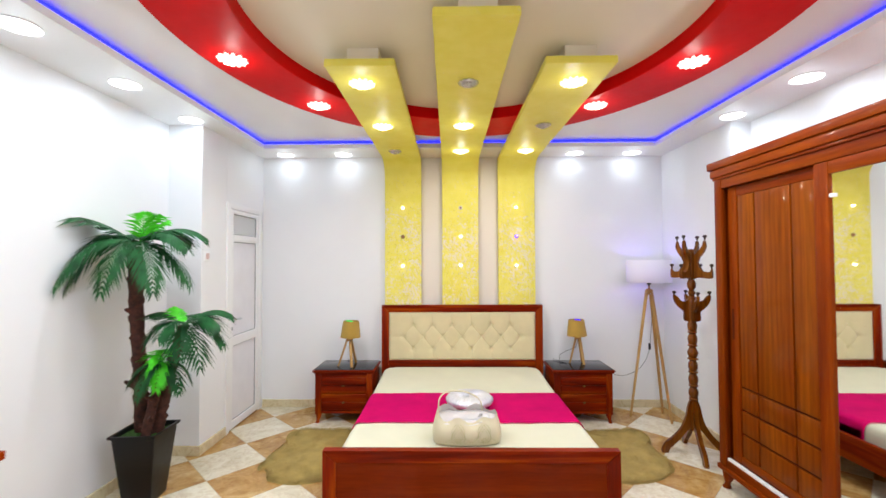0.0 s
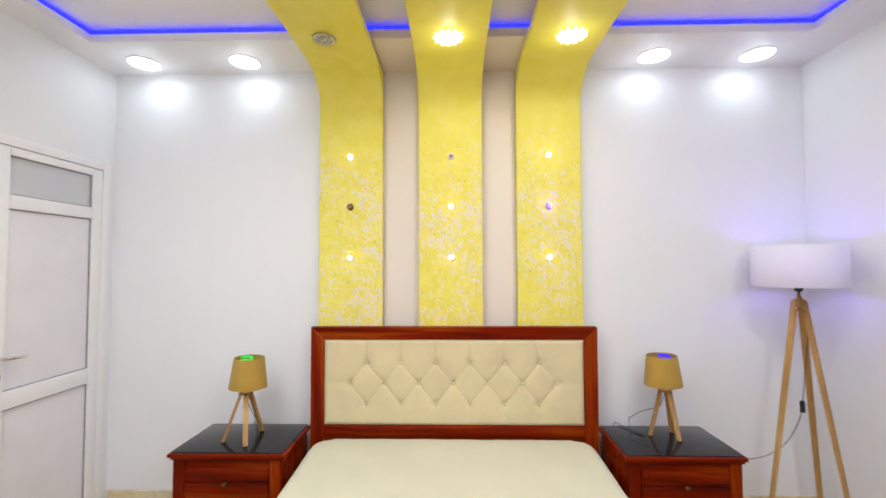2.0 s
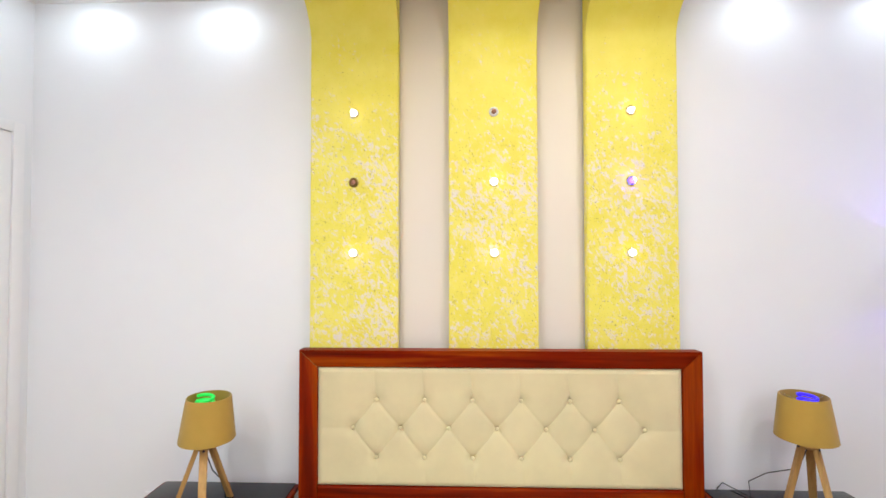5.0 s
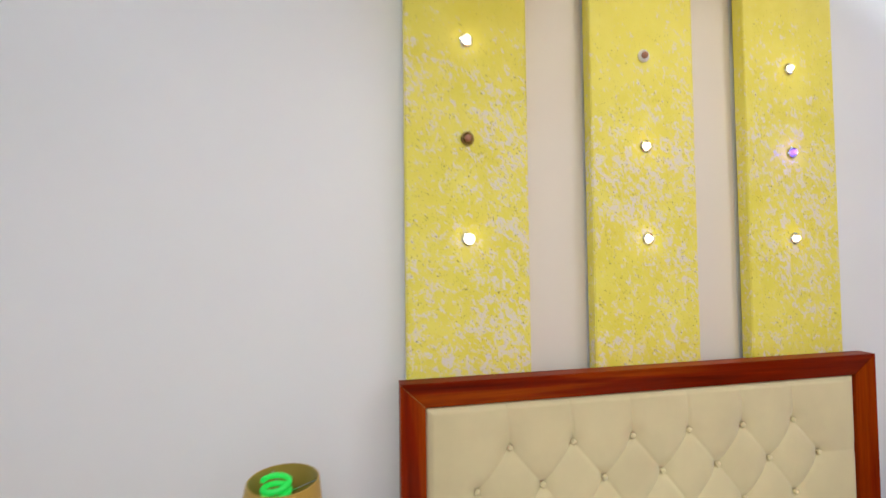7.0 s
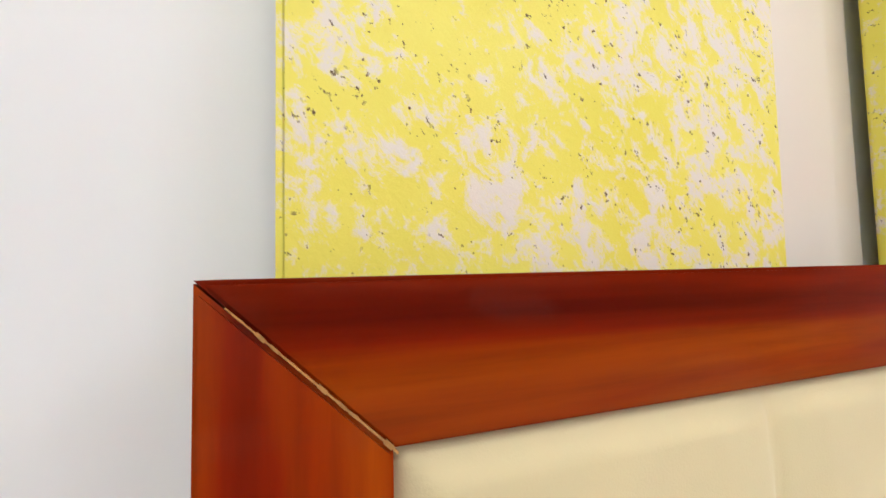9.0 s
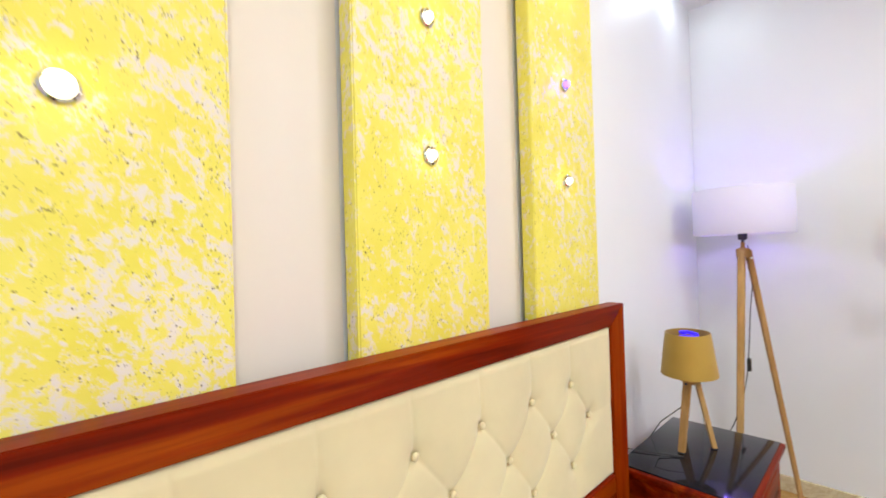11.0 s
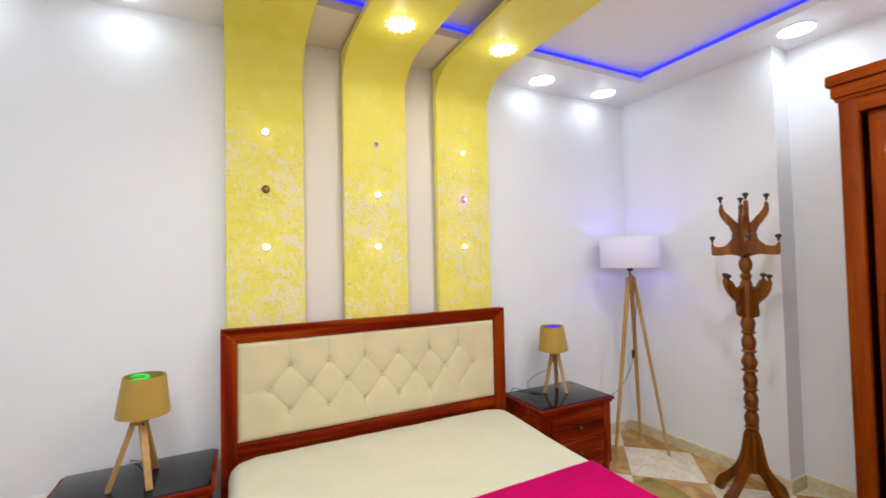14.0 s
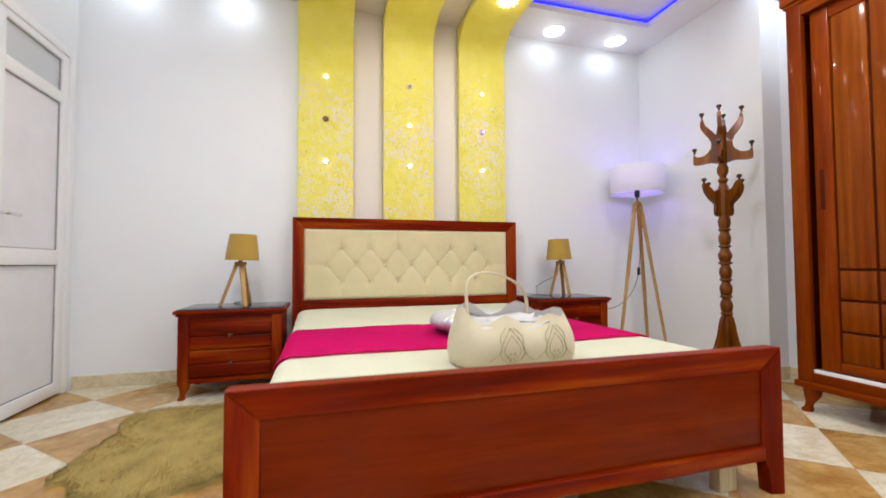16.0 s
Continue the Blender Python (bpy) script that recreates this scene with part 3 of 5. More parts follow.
W, SLOPE = 0.076, 0.014
HT, HI0, HI1 = 1.133, 1.057, 0.536
g = 0.0006
mitred("headboard_top_rail", [(BX0, HT), (BX1, HT), (BX1 - W, HI0), (BX0 + W, HI0)], HF, 4.642, M_RED_WOOD_X, (BX0, BX1, HT))
mitred("headboard_post", [(BX0, 0), (BX0, HT - 2 * g), (BX0 + W, HI0 - 2 * g), (BX0 + W, 0)], HF, 4.642, M_RED_WOOD_Z, (BX0, BX1, HT))
mitred("headboard_post", [(BX1, HT - 2 * g), (BX1, 0), (BX1 - W, 0), (BX1 - W, HI0 - 2 * g)], HF, 4.642, M_RED_WOOD_Z, (BX0, BX1, HT))
rail("headboard_lower_rail", BX0 + W, BX1 - W, HF + 0.014, 4.64, 0.47, HI1, M_RED_WOOD_X)
rail("headboard_base", BX0 + W, BX1 - W, HF + 0.02, 4.63, 0.15, 0.47, M_FOOT_PANEL, 0.0)
# split mitre joint on the corner
bm = bmesh.new()
for i in range(26):
    t = i / 25
    u, v = BX0 + 0.012 + t * (W - 0.012), HT - 0.012 - t * (W - 0.012)
    w = 0.0004 + 0.0022 * max(0, noise.noise((i * 0.9, 0, 0))) + 0.0006 * t
    m = pose(u - ox, HF - 0.0004 + SLOPE * (0.012 + t * (W - 0.012)) / W, v, 0, 45 + 10 * noise.noise((i * 1.3, 4, 0)), 0)
    r = bmesh.ops.create_cube(bm, size=1)
    for vv in r["verts"]:
        vv.co = m @ Vector((vv.co.x * 0.0048, vv.co.y * 0.0016, vv.co.z * w))
part("split_joint", bm, M_SPLIT, bed, "split mitre showing raw wood", smooth=False)

# tufted panel
PX0, PX1 = BX0 + W, BX1 - W
rows = [(0.913, [-0.435 + 0.2115 * k for k in range(6)]), (0.790, [-0.540 + 0.2115 * k for k in range(7)]), (0.662, [-0.435 + 0.2115 * k for k in range(6)])]
buttons = [(x, z) for z, xs in rows for x in xs]
segs = []
for (za, xa), (zb, xb) in ((rows[0], rows[1]), (rows[1], rows[2])):
    for x in xa:
        for x2 in xb:
            if abs(x - x2) < 0.12:
                segs.append((x, za, x2, zb))
segs = [(*q, 0.0) for q in segs]
for x in rows[0][1]:
    segs.append((x, 0.913, x - 0.012, HI0, 0.001))
for x in rows[2][1]:
    segs.append((x, 0.662, x + 0.008, HI1, 0.007))
segs += [(rows[1][1][0], 0.79, PX0, 0.79, 0.012), (rows[1][1][-1], 0.79, PX1, 0.79, 0.012)]
nx, nz = 380, 124
gx, gz = np.meshgrid(np.linspace(PX0, PX1, nx), np.linspace(HI1, HI0, nz))
dist = np.full(gx.shape, 9.0)
for x0, z0, x1, z1, slack in segs:
    dx, dz = x1 - x0, z1 - z0
    t = np.clip(((gx - x0) * dx + (gz - z0) * dz) / (dx * dx + dz * dz), 0, 1)
    dist = np.minimum(dist, slack + np.hypot(gx - x0 - t * dx, gz - z0 - t * dz))
db = np.full(gx.shape, 9.0)
for x, z in buttons:
    db = np.minimum(db, np.hypot(gx - x, gz - z))
edge = np.minimum(np.minimum(gx - PX0, PX1 - gx), np.minimum(gz - HI1, HI0 - gz))
puff = 0.0065 * np.clip(dist / 0.05, 0, 1) ** 0.45 + 0.011 * (1 - np.exp(-(db / 0.030) ** 2)) - 0.010 * np.exp(-(db / 0.008) ** 2) - 0.0022 * np.exp(-(dist / 0.0055) ** 2) * np.exp(-(db / 0.12) ** 2)
puff *= np.clip(edge / 0.022, 0, 1) ** 0.5
bm = bmesh.new()
vs = [[bm.verts.new((gx[j, i] - ox, HF + 0.031 - puff[j, i], gz[j, i])) for i in range(nx)] for j in range(nz)]
for j in range(nz - 1):
    for i in range(nx - 1):
        bm.faces.new((vs[j][i], vs[j][i + 1], vs[j + 1][i + 1], vs[j + 1][i]))
tuft = part("tufted_panel", bm, M_TUFT, bed, "cream tufted velour panel", angle=80)
bm = bmesh.new()
bmesh.ops.create_uvsphere(bm, u_segments=14, v_segments=8, radius=0.0095)
for v in bm.verts:
    v.co.y *= 0.55
button = mesh_of("button", bm, M_TUFT)
for x, z in buttons:
    b = new("button", button)
    b.parent = tuft
    b.location = (x - ox, HF + 0.0225, z)

# foot end
FX0, FX1, FT = -0.793, 0.955, 0.498
mitred("footboard_top_rail", [(FX0, FT), (FX1, FT), (FX1 - W, FT - W), (FX0 + W, FT - W)], FF, FF + 0.055, M_RED_WOOD_X, (FX0, FX1, FT))
for s, x0, x1 in ((1, FX0, FX0 + W), (-1, FX1, FX1 - W)):
    out = [(x0, 0.0), (x0, FT - 2 * g), (x1, FT - W - 2 * g), (x1, 0.15), (x1 - s * 0.006, 0.115), (x1 - s * 0.022, 0.08), (x1 - s * 0.026, 0.0)]
    mitred("footboard_leg", out if s > 0 else out[::-1], FF, FF + 0.055, M_RED_WOOD_Z, (FX0, FX1, FT))
rail("footboard_panel", FX0 + W - 0.004, FX1 - W + 0.004, FF + 0.020, FF + 0.044, 0.14, FT - W + 0.004, M_FOOT_PANEL, 0.002)
rail("footboard_lower_rail", FX0 + W, FX1 - W, FF + 0.004, FF + 0.05, 0.118, 0.165, M_RED_WOOD_X, 0.006)
for x in (BX0 + 0.01, BX1 - 0.04):
    rail("side_rail", x, x + 0.03, FF + 0.055, HF, 0.16, 0.34, M_RED_WOOD_Y, 0.005)
for x in (-0.66, 0.745):
    rail("support_post", x, x + 0.075, 2.565, 2.61, 0.0, 0.22, M_PALE_POST, 0.003, "raw pine support post")
rail("slat_base", BX0 + 0.045, BX1 - 0.045, FF + 0.06, HF - 0.004, 0.22, 0.25, M_PALE_POST, 0.002, "raw pine slatted base")


# mattress with rounded, slightly uneven top
CORNER = 0.11


def soft_block(x0, x1, y0, y1, z0, z1, r, nx, ny, bumpy):
    bm = bmesh.new()
    xs = [x0 + (x1 - x0) * (0.5 - 0.5 * math.cos(math.pi * (0.08 + 0.84 * i / nx)) / math.cos(math.pi * 0.08)) for i in range(nx + 1)]
    ys = [y0 + (y1 - y0) * i / ny for i in range(ny + 1)]
    top = []
    for y in ys:
        row = []
        for x in xs:
            side_in, end_in = min(x - x0, x1 - x), y1 - y
            e = min(side_in, end_in + 0.012)
            if side_in < CORNER and end_in < CORNER:
                far = math.hypot(CORNER - side_in, CORNER - end_in)
                e = max(0, CORNER - far)
                if far > CORNER:
                    k = CORNER / far
                    x = x + (CORNER - side_in) * (1 - k) * (1 if x < (x0 + x1) / 2 else -1)
                    y_in = y - (CORNER - end_in) * (1 - k)
                else:
                    y_in = y
            else:
                y_in = y
            d = max(0, r - e)
            h = z1 - (r - math.sqrt(max(0, r * r - d * d)))
            h += 0.028 * max(0, min(1, (y - 3.9) / 0.5)) + bumpy * noise.noise((x * 2.2, y * 2.2, 0)) + bumpy * 0.4 * noise.noise((x * 9, y * 7, 3))
            row.append(bm.verts.new((x, y_in, h)))
        top.append(row)
    for j in range(ny):
        for i in range(nx):
            bm.faces.new((top[j][i], top[j][i + 1], top[j + 1][i + 1], top[j + 1][i]))
    loop = top[0] + [top[j][nx] for j in range(1, ny + 1)] + top[ny][nx - 1::-1] + [top[j][0] for j in range(ny - 1, 0, -1)]
    low = [bm.verts.new((v.co.x, v.co.y, z0)) for v in loop]
    for i in range(len(loop)):
        k = (i + 1) % len(loop)
        bm.faces.new((loop[i], low[i], low[k], loop[k]))
    bm.faces.new(low)
    return bm


MX0, MX1 = -0.738, 0.915
single("mattress", soft_block(MX0, MX1, FF + 0.06, HF - 0.01, 0.25, 0.452, 0.06, 60, 70, 0.006), M_SHEET, "mattress in a smooth cream fitted sheet on the bed", "mattress", angle=70)
# runner draped across
bm = bmesh.new()
NU, NV = 220, 26
path = []
for i in range(NU + 1):
    s = i / NU * 2.03 - 1.015
    half = (MX1 - MX0) / 2 + 0.004
    a = abs(s)
    if a < half - 0.06:
        u, h = s, 0.0
    elif a < half + 0.034:
        q = (a - half + 0.06) / 0.094 * math.pi / 2
        u, h = math.copysign(half - 0.06 + 0.06 * math.sin(q), s), -0.06 * (1 - math.cos(q))
    else:
        u, h = math.copysign(half + 0.003, s), -0.06 - (a - half - 0.034)
    path.append((u + (MX0 + MX1) / 2, h))
gridv = []
for j in range(NV + 1):
    v = j / NV
    row = []
    for u, h in path:
        y = 3.045 + 0.675 * v + 0.012 * noise.noise((u * 5, v * 1.2, 1)) * (1.3 - v) + 0.02 * (u * 0.4) + 0.006 * noise.noise((u * 28, 0, 2)) * max(0, 1 - 4 * v)
        z = 0.4585 + h + 0.006 * noise.noise((u * 2.2, y * 2.2, 0)) + 0.002 * noise.noise((u * 12, y * 5, 8)) + 0.0022 * (1 + noise.noise((u * 16, v * 3, 5))) * max(0, 1 - 3 * v)
        row.append(bm.verts.new((u, y, z)))
    gridv.append(row)
for j in range(NV):
    for i in range(NU):
        bm.faces.new((gridv[j][i], gridv[j][i + 1], gridv[j + 1][i + 1], gridv[j + 1][i]))
bmesh.ops.solidify(bm, geom=list(bm.faces), thickness=-0.003)
single("bed_runner", bm, M_RUNNER, "magenta cloth runner laid across the bed", "bed runner", angle=80)


# ---- nightstands ----
def nightstand(at, label):
    ns = thing("nightstand", label, "nightstand", at, group="nightstands")
    w, d = 0.30, 0.205
    part("body", boxm(-w + 0.012, w - 0.012, -d + 0.02, d, 0.095, 0.492, bevel=0.004), M_RED_WOOD_X, ns)
    for s in (-1, 1):
        bm = boxm(s * (w - 0.042) - 0.03, s * (w - 0.042) + 0.03, -d + 0.008, -d + 0.03, 0.085, 0.492, bevel=0.004)
        part("stile", bm, M_RED_WOOD_Z, ns)
        for y in (-d + 0.035, d - 0.035):
            bm = bmesh.new()
            ring = [(0.030, 0.10), (0.032, 0.085), (0.026, 0.06), (0.017, 0.035), (0.016, 0.018), (0.021, 0.008), (0.020, 0.0)]
            solid_lathe(bm, [(r, z) for r, z in ring][::-1], 14, (s * (w - 0.045), y, 0))
            for v in bm.verts:
                k = max(0, 0.06 - v.co.z) / 0.06
                v.co.x += s * 0.012 * k
                v.co.y -= 0.012 * k if y < 0 else 0
            part("leg", bm, M_RED_WOOD_Z, ns, "curved turned leg")
    part("apron", boxm(-w + 0.07, w - 0.07, -d + 0.012, -d + 0.03, 0.092, 0.122, bevel=0.004), M_RED_WOOD_X, ns)
    for z0 in (0.13, 0.293):
        dr = part("drawer", boxm(-w + 0.076, w - 0.076, -d + 0.004, -d + 0.03, z0, z0 + 0.076, bevel=0.007, seg=3), M_RED_WOOD_X, ns)
        part("drawer_upper_board", boxm(-w + 0.076, w - 0.076, -d + 0.004, -d + 0.03, z0 + 0.079, z0 + 0.154, bevel=0.007, seg=3), M_RED_WOOD_X, dr)
        bm = bmesh.new()
        frustum(bm, (0, -d + 0.006, z0 + 0.08), (0, -d - 0.012, z0 + 0.08), 0.006, 0.005, 10)
        r = bmesh.ops.create_uvsphere(bm, u_segments=12, v_segments=8, radius=0.010)
        for v in r["verts"]:
            v.co = Vector((v.co.x * 1.4, v.co.y * 0.7 - d - 0.014, v.co.z + z0 + 0.08))
        part("knob", bm, M_KNOB, dr, "aged brass knob")
    part("moulding", boxm(-w, w, -d, d, 0.488, 0.505, bevel=0.006), M_RED_WOOD_X, ns)
    part("top_edge", boxm(-w - 0.012, w + 0.012, -d - 0.012, d + 0.004, 0.503, 0.524, bevel=0.008), M_RED_WOOD_X, ns)
    part("top_plate", boxm(-w + 0.004, w - 0.004, -d + 0.004, d - 0.004, 0.5205, 0.530, bevel=0.002), M_BLACK_TOP, ns, "polished black stone top")
    return ns


nightstand((-1.098, 4.433, 0), "mahogany two-drawer nightstand with a black stone top")
nightstand((1.288, 4.433, 0), "mahogany two-drawer nightstand with a black stone top")

# ---- wardrobe ----
WF, WY0, WY1 = 1.893, 1.28, 3.085
robe = thing("wardrobe", "tall brown sliding-door wardrobe with a mirror door", "wardrobe", (0, 0, 0))


def wpart(name, x0, x1, y0, y1, z0, z1, m, bevel=0.004, label="", parent=None):
    return part(name, boxm(x0, x1, y0, y1, z0, z1, bevel=bevel), m, parent or robe, label)


for y in (WY0, WY1 - 0.03):
    wpart("side_panel", WF + 0.02, 2.475, y, y + 0.03, 0.13, 2.2, M_ROBE_FRAME_Z)
wpart("back_panel", 2.465, 2.485, WY0 + 0.03, WY1 - 0.03, 0.14, 2.2, M_ROBE_FRAME_Z, 0.0)
wpart("base", WF, 2.475, WY0, WY1, 0.135, 0.215, M_ROBE_FRAME_Y, 0.006)
wpart("base_moulding", WF - 0.016, WF + 0.02, WY0 - 0.012, WY1 + 0.012, 0.13, 0.165, M_ROBE_FRAME_Y, 0.010)
wpart("track", WF + 0.006, WF + 0.029, WY0 + 0.03, WY1 - 0.03, 0.215, 0.232, M_PVC, 0.002, "white sliding track")
wpart("top_board", WF, 2.475, WY0, WY1, 2.12, 2.205, M_ROBE_FRAME_Y, 0.004)
for i, (dx, z0, z1) in enumerate(((0.010, 2.185, 2.205), (0.022, 2.203, 2.262), (0.036, 2.26, 2.316))):
    wpart("cornice", WF - dx, 2.48, WY0 - dx, WY1 + dx, z0, z1, M_ROBE_FRAME_Y, 0.011 if i else 0.006)
for y in (WY0, WY1 - 0.075):
    wpart("front_post", WF - 0.006, WF + 0.03, y, y + 0.075, 0.165, 2.197, M_ROBE_FRAME_Z, 0.012)
for x in (WF + 0.03, 2.43):
    for y in (WY0 + 0.05, WY1 - 0.05):
        s = 1 if y > 2 else -1
        bm = bmesh.new()
        solid_lathe(bm, [(0.024, 0.0), (0.027, 0.012), (0.018, 0.03), (0.020, 0.05), (0.036, 0.09), (0.042, 0.135)], 14, (x, y, 0))
        for v in bm.verts:
            v.co.y -= s * 0.03 * max(0, 0.09 - v.co.z) / 0.09 * -1
        part("leg", bm, M_ROBE_FRAME_Z, robe, "curved wooden leg")


def robe_door(y0, y1, xf, name):
    d = part(name, boxm(xf, xf + 0.03, y0, y0 + 0.085, 0.235, 2.118, bevel=0.009), M_ROBE_FRAME_Z, robe)
    wpart("stile", xf, xf + 0.03, y1 - 0.085, y1, 0.235, 2.118, M_ROBE_FRAME_Z, 0.009, "", d)
    wpart("rail", xf + 0.001, xf + 0.03, y0 + 0.085, y1 - 0.085, 2.05, 2.118, M_ROBE_FRAME_Y, 0.009, "", d)
    wpart("rail", xf + 0.001, xf + 0.03, y0 + 0.085, y1 - 0.085, 0.235, 0.29, M_ROBE_FRAME_Y, 0.009, "", d)
    return d


d1 = robe_door(2.165, 2.99, WF + 0.030, "sliding_door")
xp = WF + 0.036
ys = [2.25, 2.452, 2.745, 2.904]
for a, b in zip(ys, ys[1:]):
    wpart("plank", xp, xp + 0.018, a + 0.006, b - 0.006, 0.760, 2.052, M_ROBE_Z, 0.006, "", d1)
    for z0, z1 in ((0.603, 0.752), (0.445, 0.598), (0.288, 0.440)):
        wpart("square_panel", xp, xp + 0.018, a + 0.006, b - 0.006, z0 + 0.004, z1 - 0.004, M_ROBE_Z, 0.006, "", d1)
wpart("groove_backing", xp + 0.011, xp + 0.02, 2.24, 2.91, 0.28, 2.06, M_GROOVE, 0.0, "", d1)
wpart("finger_pull", WF + 0.0285, WF + 0.034, 2.945, 2.967, 1.065, 1.275, M_GROOVE, 0.002, "dark recessed finger pull", d1)
d2 = robe_door(1.36, 2.25, WF - 0.004, "mirror_door")
wpart("mirror", WF + 0.010, WF + 0.016, 1.44, 2.17, 0.285, 2.055, M_MIRROR, 0.0, "silvered mirror panel", d2)
for y in (2.135,):
    wpart("clip", WF + 0.001, WF + 0.011, y, y + 0.03, 1.93, 1.95, M_PVC, 0.002, "", d2)

# ---- skirting ----
bm = bmesh.new()
t, h = 0.014, 0.082
box(bm, WX0 + t, WX1 - t, BACK - t, BACK, 0, h, 0.003)
box(bm, WX1 - t, WX1, JOG_R - t, BACK, 0, h, 0.003)
box(bm, WX1, RX1, JOG_R - t, JOG_R, 0, h, 0.003)
box(bm, RX1 - t, RX1, FRONT, JOG_R - t, 0, h, 0.003)
box(bm, WX0, WX0 + t, JOG_L - t, DY0, 0, h, 0.003)
box(bm, RX0, WX0, JOG_L - t, JOG_L, 0, h, 0.003)
box(bm, RX0, RX0 + t, FRONT, JOG_L - t, 0, h, 0.003)
box(bm, RX0 + t, RX1 - t, FRONT, FRONT + t, 0, h, 0.003)
setting("baseboard", bm, M_SKIRT, "beige marble skirting along the walls")


# ---- table lamps ----
def table_lamp(at, label, bulb, feet, tilt, lean):
    ob = thing("table_lamp", label, "lamp", at, group="table lamps")
    neck = 0.282
    for fx, fy in feet:
        d = Vector((fx, fy, 0)).normalized()
        side = Vector((-d.y, d.x, 0))
        bm = bmesh.new()
        p0, p1 = Vector((fx, fy, 0.007)), d * 0.020 + Vector((0, 0, neck - 0.004))
        ax = (p1 - p0).normalized()
        nrm = side.cross(ax)
        vs = []
        for p, w in ((p0, 0.0125), (p1, 0.0145)):
            vs.append([bm.verts.new(p + side * (w * sx) + nrm * (0.0085 * sy)) for sx, sy in ((-1, -1), (1, -1), (1, 1), (-1, 1))])
        for i in range(4):
            bm.faces.new((vs[0][i], vs[0][(i + 1) % 4], vs[1][(i + 1) % 4], vs[1][i]))
        bm.faces.new(vs[0][::-1]), bm.faces.new(vs[1])
        for v in vs[0]:
            v.co.z = 0.003
        bmesh.ops.bevel(bm, geom=list(bm.edges), offset=0.002, segments=2, affect="EDGES")
        leg = part("leg", bm, M_PALE_WOOD, ob)
        c = p1 - ax * 0.024
        part("bolt", frustum(bmesh.new(), c - nrm * 0.0115, c + nrm * 0.0115, 0.0048, 0.0048, 10), M_BLACK, leg)
        part("foot_pad", boxm(fx - 0.010, fx + 0.010, fy - 0.010, fy + 0.010, 0.0, 0.005, bevel=0.001), M_BLACK, leg, "black rubber foot pad")
    bm = bmesh.new()
    solid_lathe(bm, [(0.022, neck - 0.030), (0.035, neck - 0.020), (0.036, neck - 0.004), (0.034, neck), (0.012, neck + 0.002), (0.012, neck + 0.02)], 18)
    part("hub", bm, M_PALE_WOOD, ob)
    bm = bmesh.new()
    solid_lathe(bm, [(0.016, neck + 0.02), (0.018, neck + 0.03), (0.018, neck + 0.07), (0.012, neck + 0.075)], 16)
    part("socket", bm, M_BLACK, ob, "black bulb socket")
    bm = bmesh.new()
    pleat = lambda i, z: 1 + (0.018 if i % 2 else -0.014) * (0.35 + 0.65 * abs(math.sin(i * 0.031 + 0.6)))
    z0, z1 = neck + 0.012, neck + 0.178
    lathe(bm, [(0.101, z0), (0.100, z0 + 0.004), (0.080, z1 - 0.004), (0.079, z1), (0.0765, z1), (0.0765, z1 - 0.004), (0.0975, z0 + 0.004), (0.098, z0), (0.101, z0)], 100, wobble=pleat)
    bmesh.ops.remove_doubles(bm, verts=bm.verts, dist=0.0001)
    shade = part("shade", bm, M_SHADE, ob, "tan pleated fabric shade", angle=75)
    bm = bmesh.new()
    for k in range(3):
        a = 2.094 * k
        tube(bm, [(0.012 * math.cos(a), 0.012 * math.sin(a), z1 - 0.03), (0.0765 * math.cos(a), 0.0765 * math.sin(a), z1 - 0.006)], 0.0013, 6)
    part("wire_frame", bm, M_CHROME, shade)
    bm = bmesh.new()
    pts = []
    for i in range(110):
        t = i / 109
        a = t * 6.283 * 4.5
        pts.append((0.029 * math.cos(a), 0.029 * math.sin(a), neck + 0.094 + 0.085 * t))
    tube(bm, pts, 0.0066, 8)
    part("bulb", bm, bulb, ob, "coloured spiral bulb")
    for v in (shade,):
        v.rotation_euler = (radians(tilt), radians(lean), 0)
    return ob


table_lamp((-1.078, 4.398, 0.5303), "small wooden tripod lamp with tan shade and green bulb", M_BULB_GREEN, ((-0.107, -0.041), (0.046, -0.097), (0.041, 0.118)), 0, 2)
table_lamp((1.310, 4.473, 0.5303), "small wooden tripod lamp with tan shade and blue bulb", M_BULB_BLUE, ((-0.084, 0.015), (0.040, -0.066), (0.059, 0.054)), 0, -2)
bm = tube(bmesh.new(), [(1.32, 4.48, 0.80), (1.29, 4.50, 0.69), (1.20, 4.55, 0.645), (1.14, 4.57, 0.60), (1.13, 4.54, 0.535), (1.19, 4.47, 0.534), (1.13, 4.60, 0.536), (1.10, 4.68, 0.536), (1.09, 4.703, 0.50), (1.09, 4.704, 0.30)], 0.0022, 6)
single("lamp_cable", bm, M_BLACK, "thin black cable behind the table lamp", "cable")
bm = tube(bmesh.new(), [(-1.088, 4.40, 0.80), (-1.07, 4.44, 0.68), (-1.08, 4.56, 0.56), (-1.12, 4.63, 0.536), (-1.16, 4.68, 0.53), (-1.17, 4.704, 0.48), (-1.30, 4.704, 0.40)], 0.0022, 6)
single("lamp_cable", bm, M_BLACK, "thin black cable behind the table lamp", "cable")

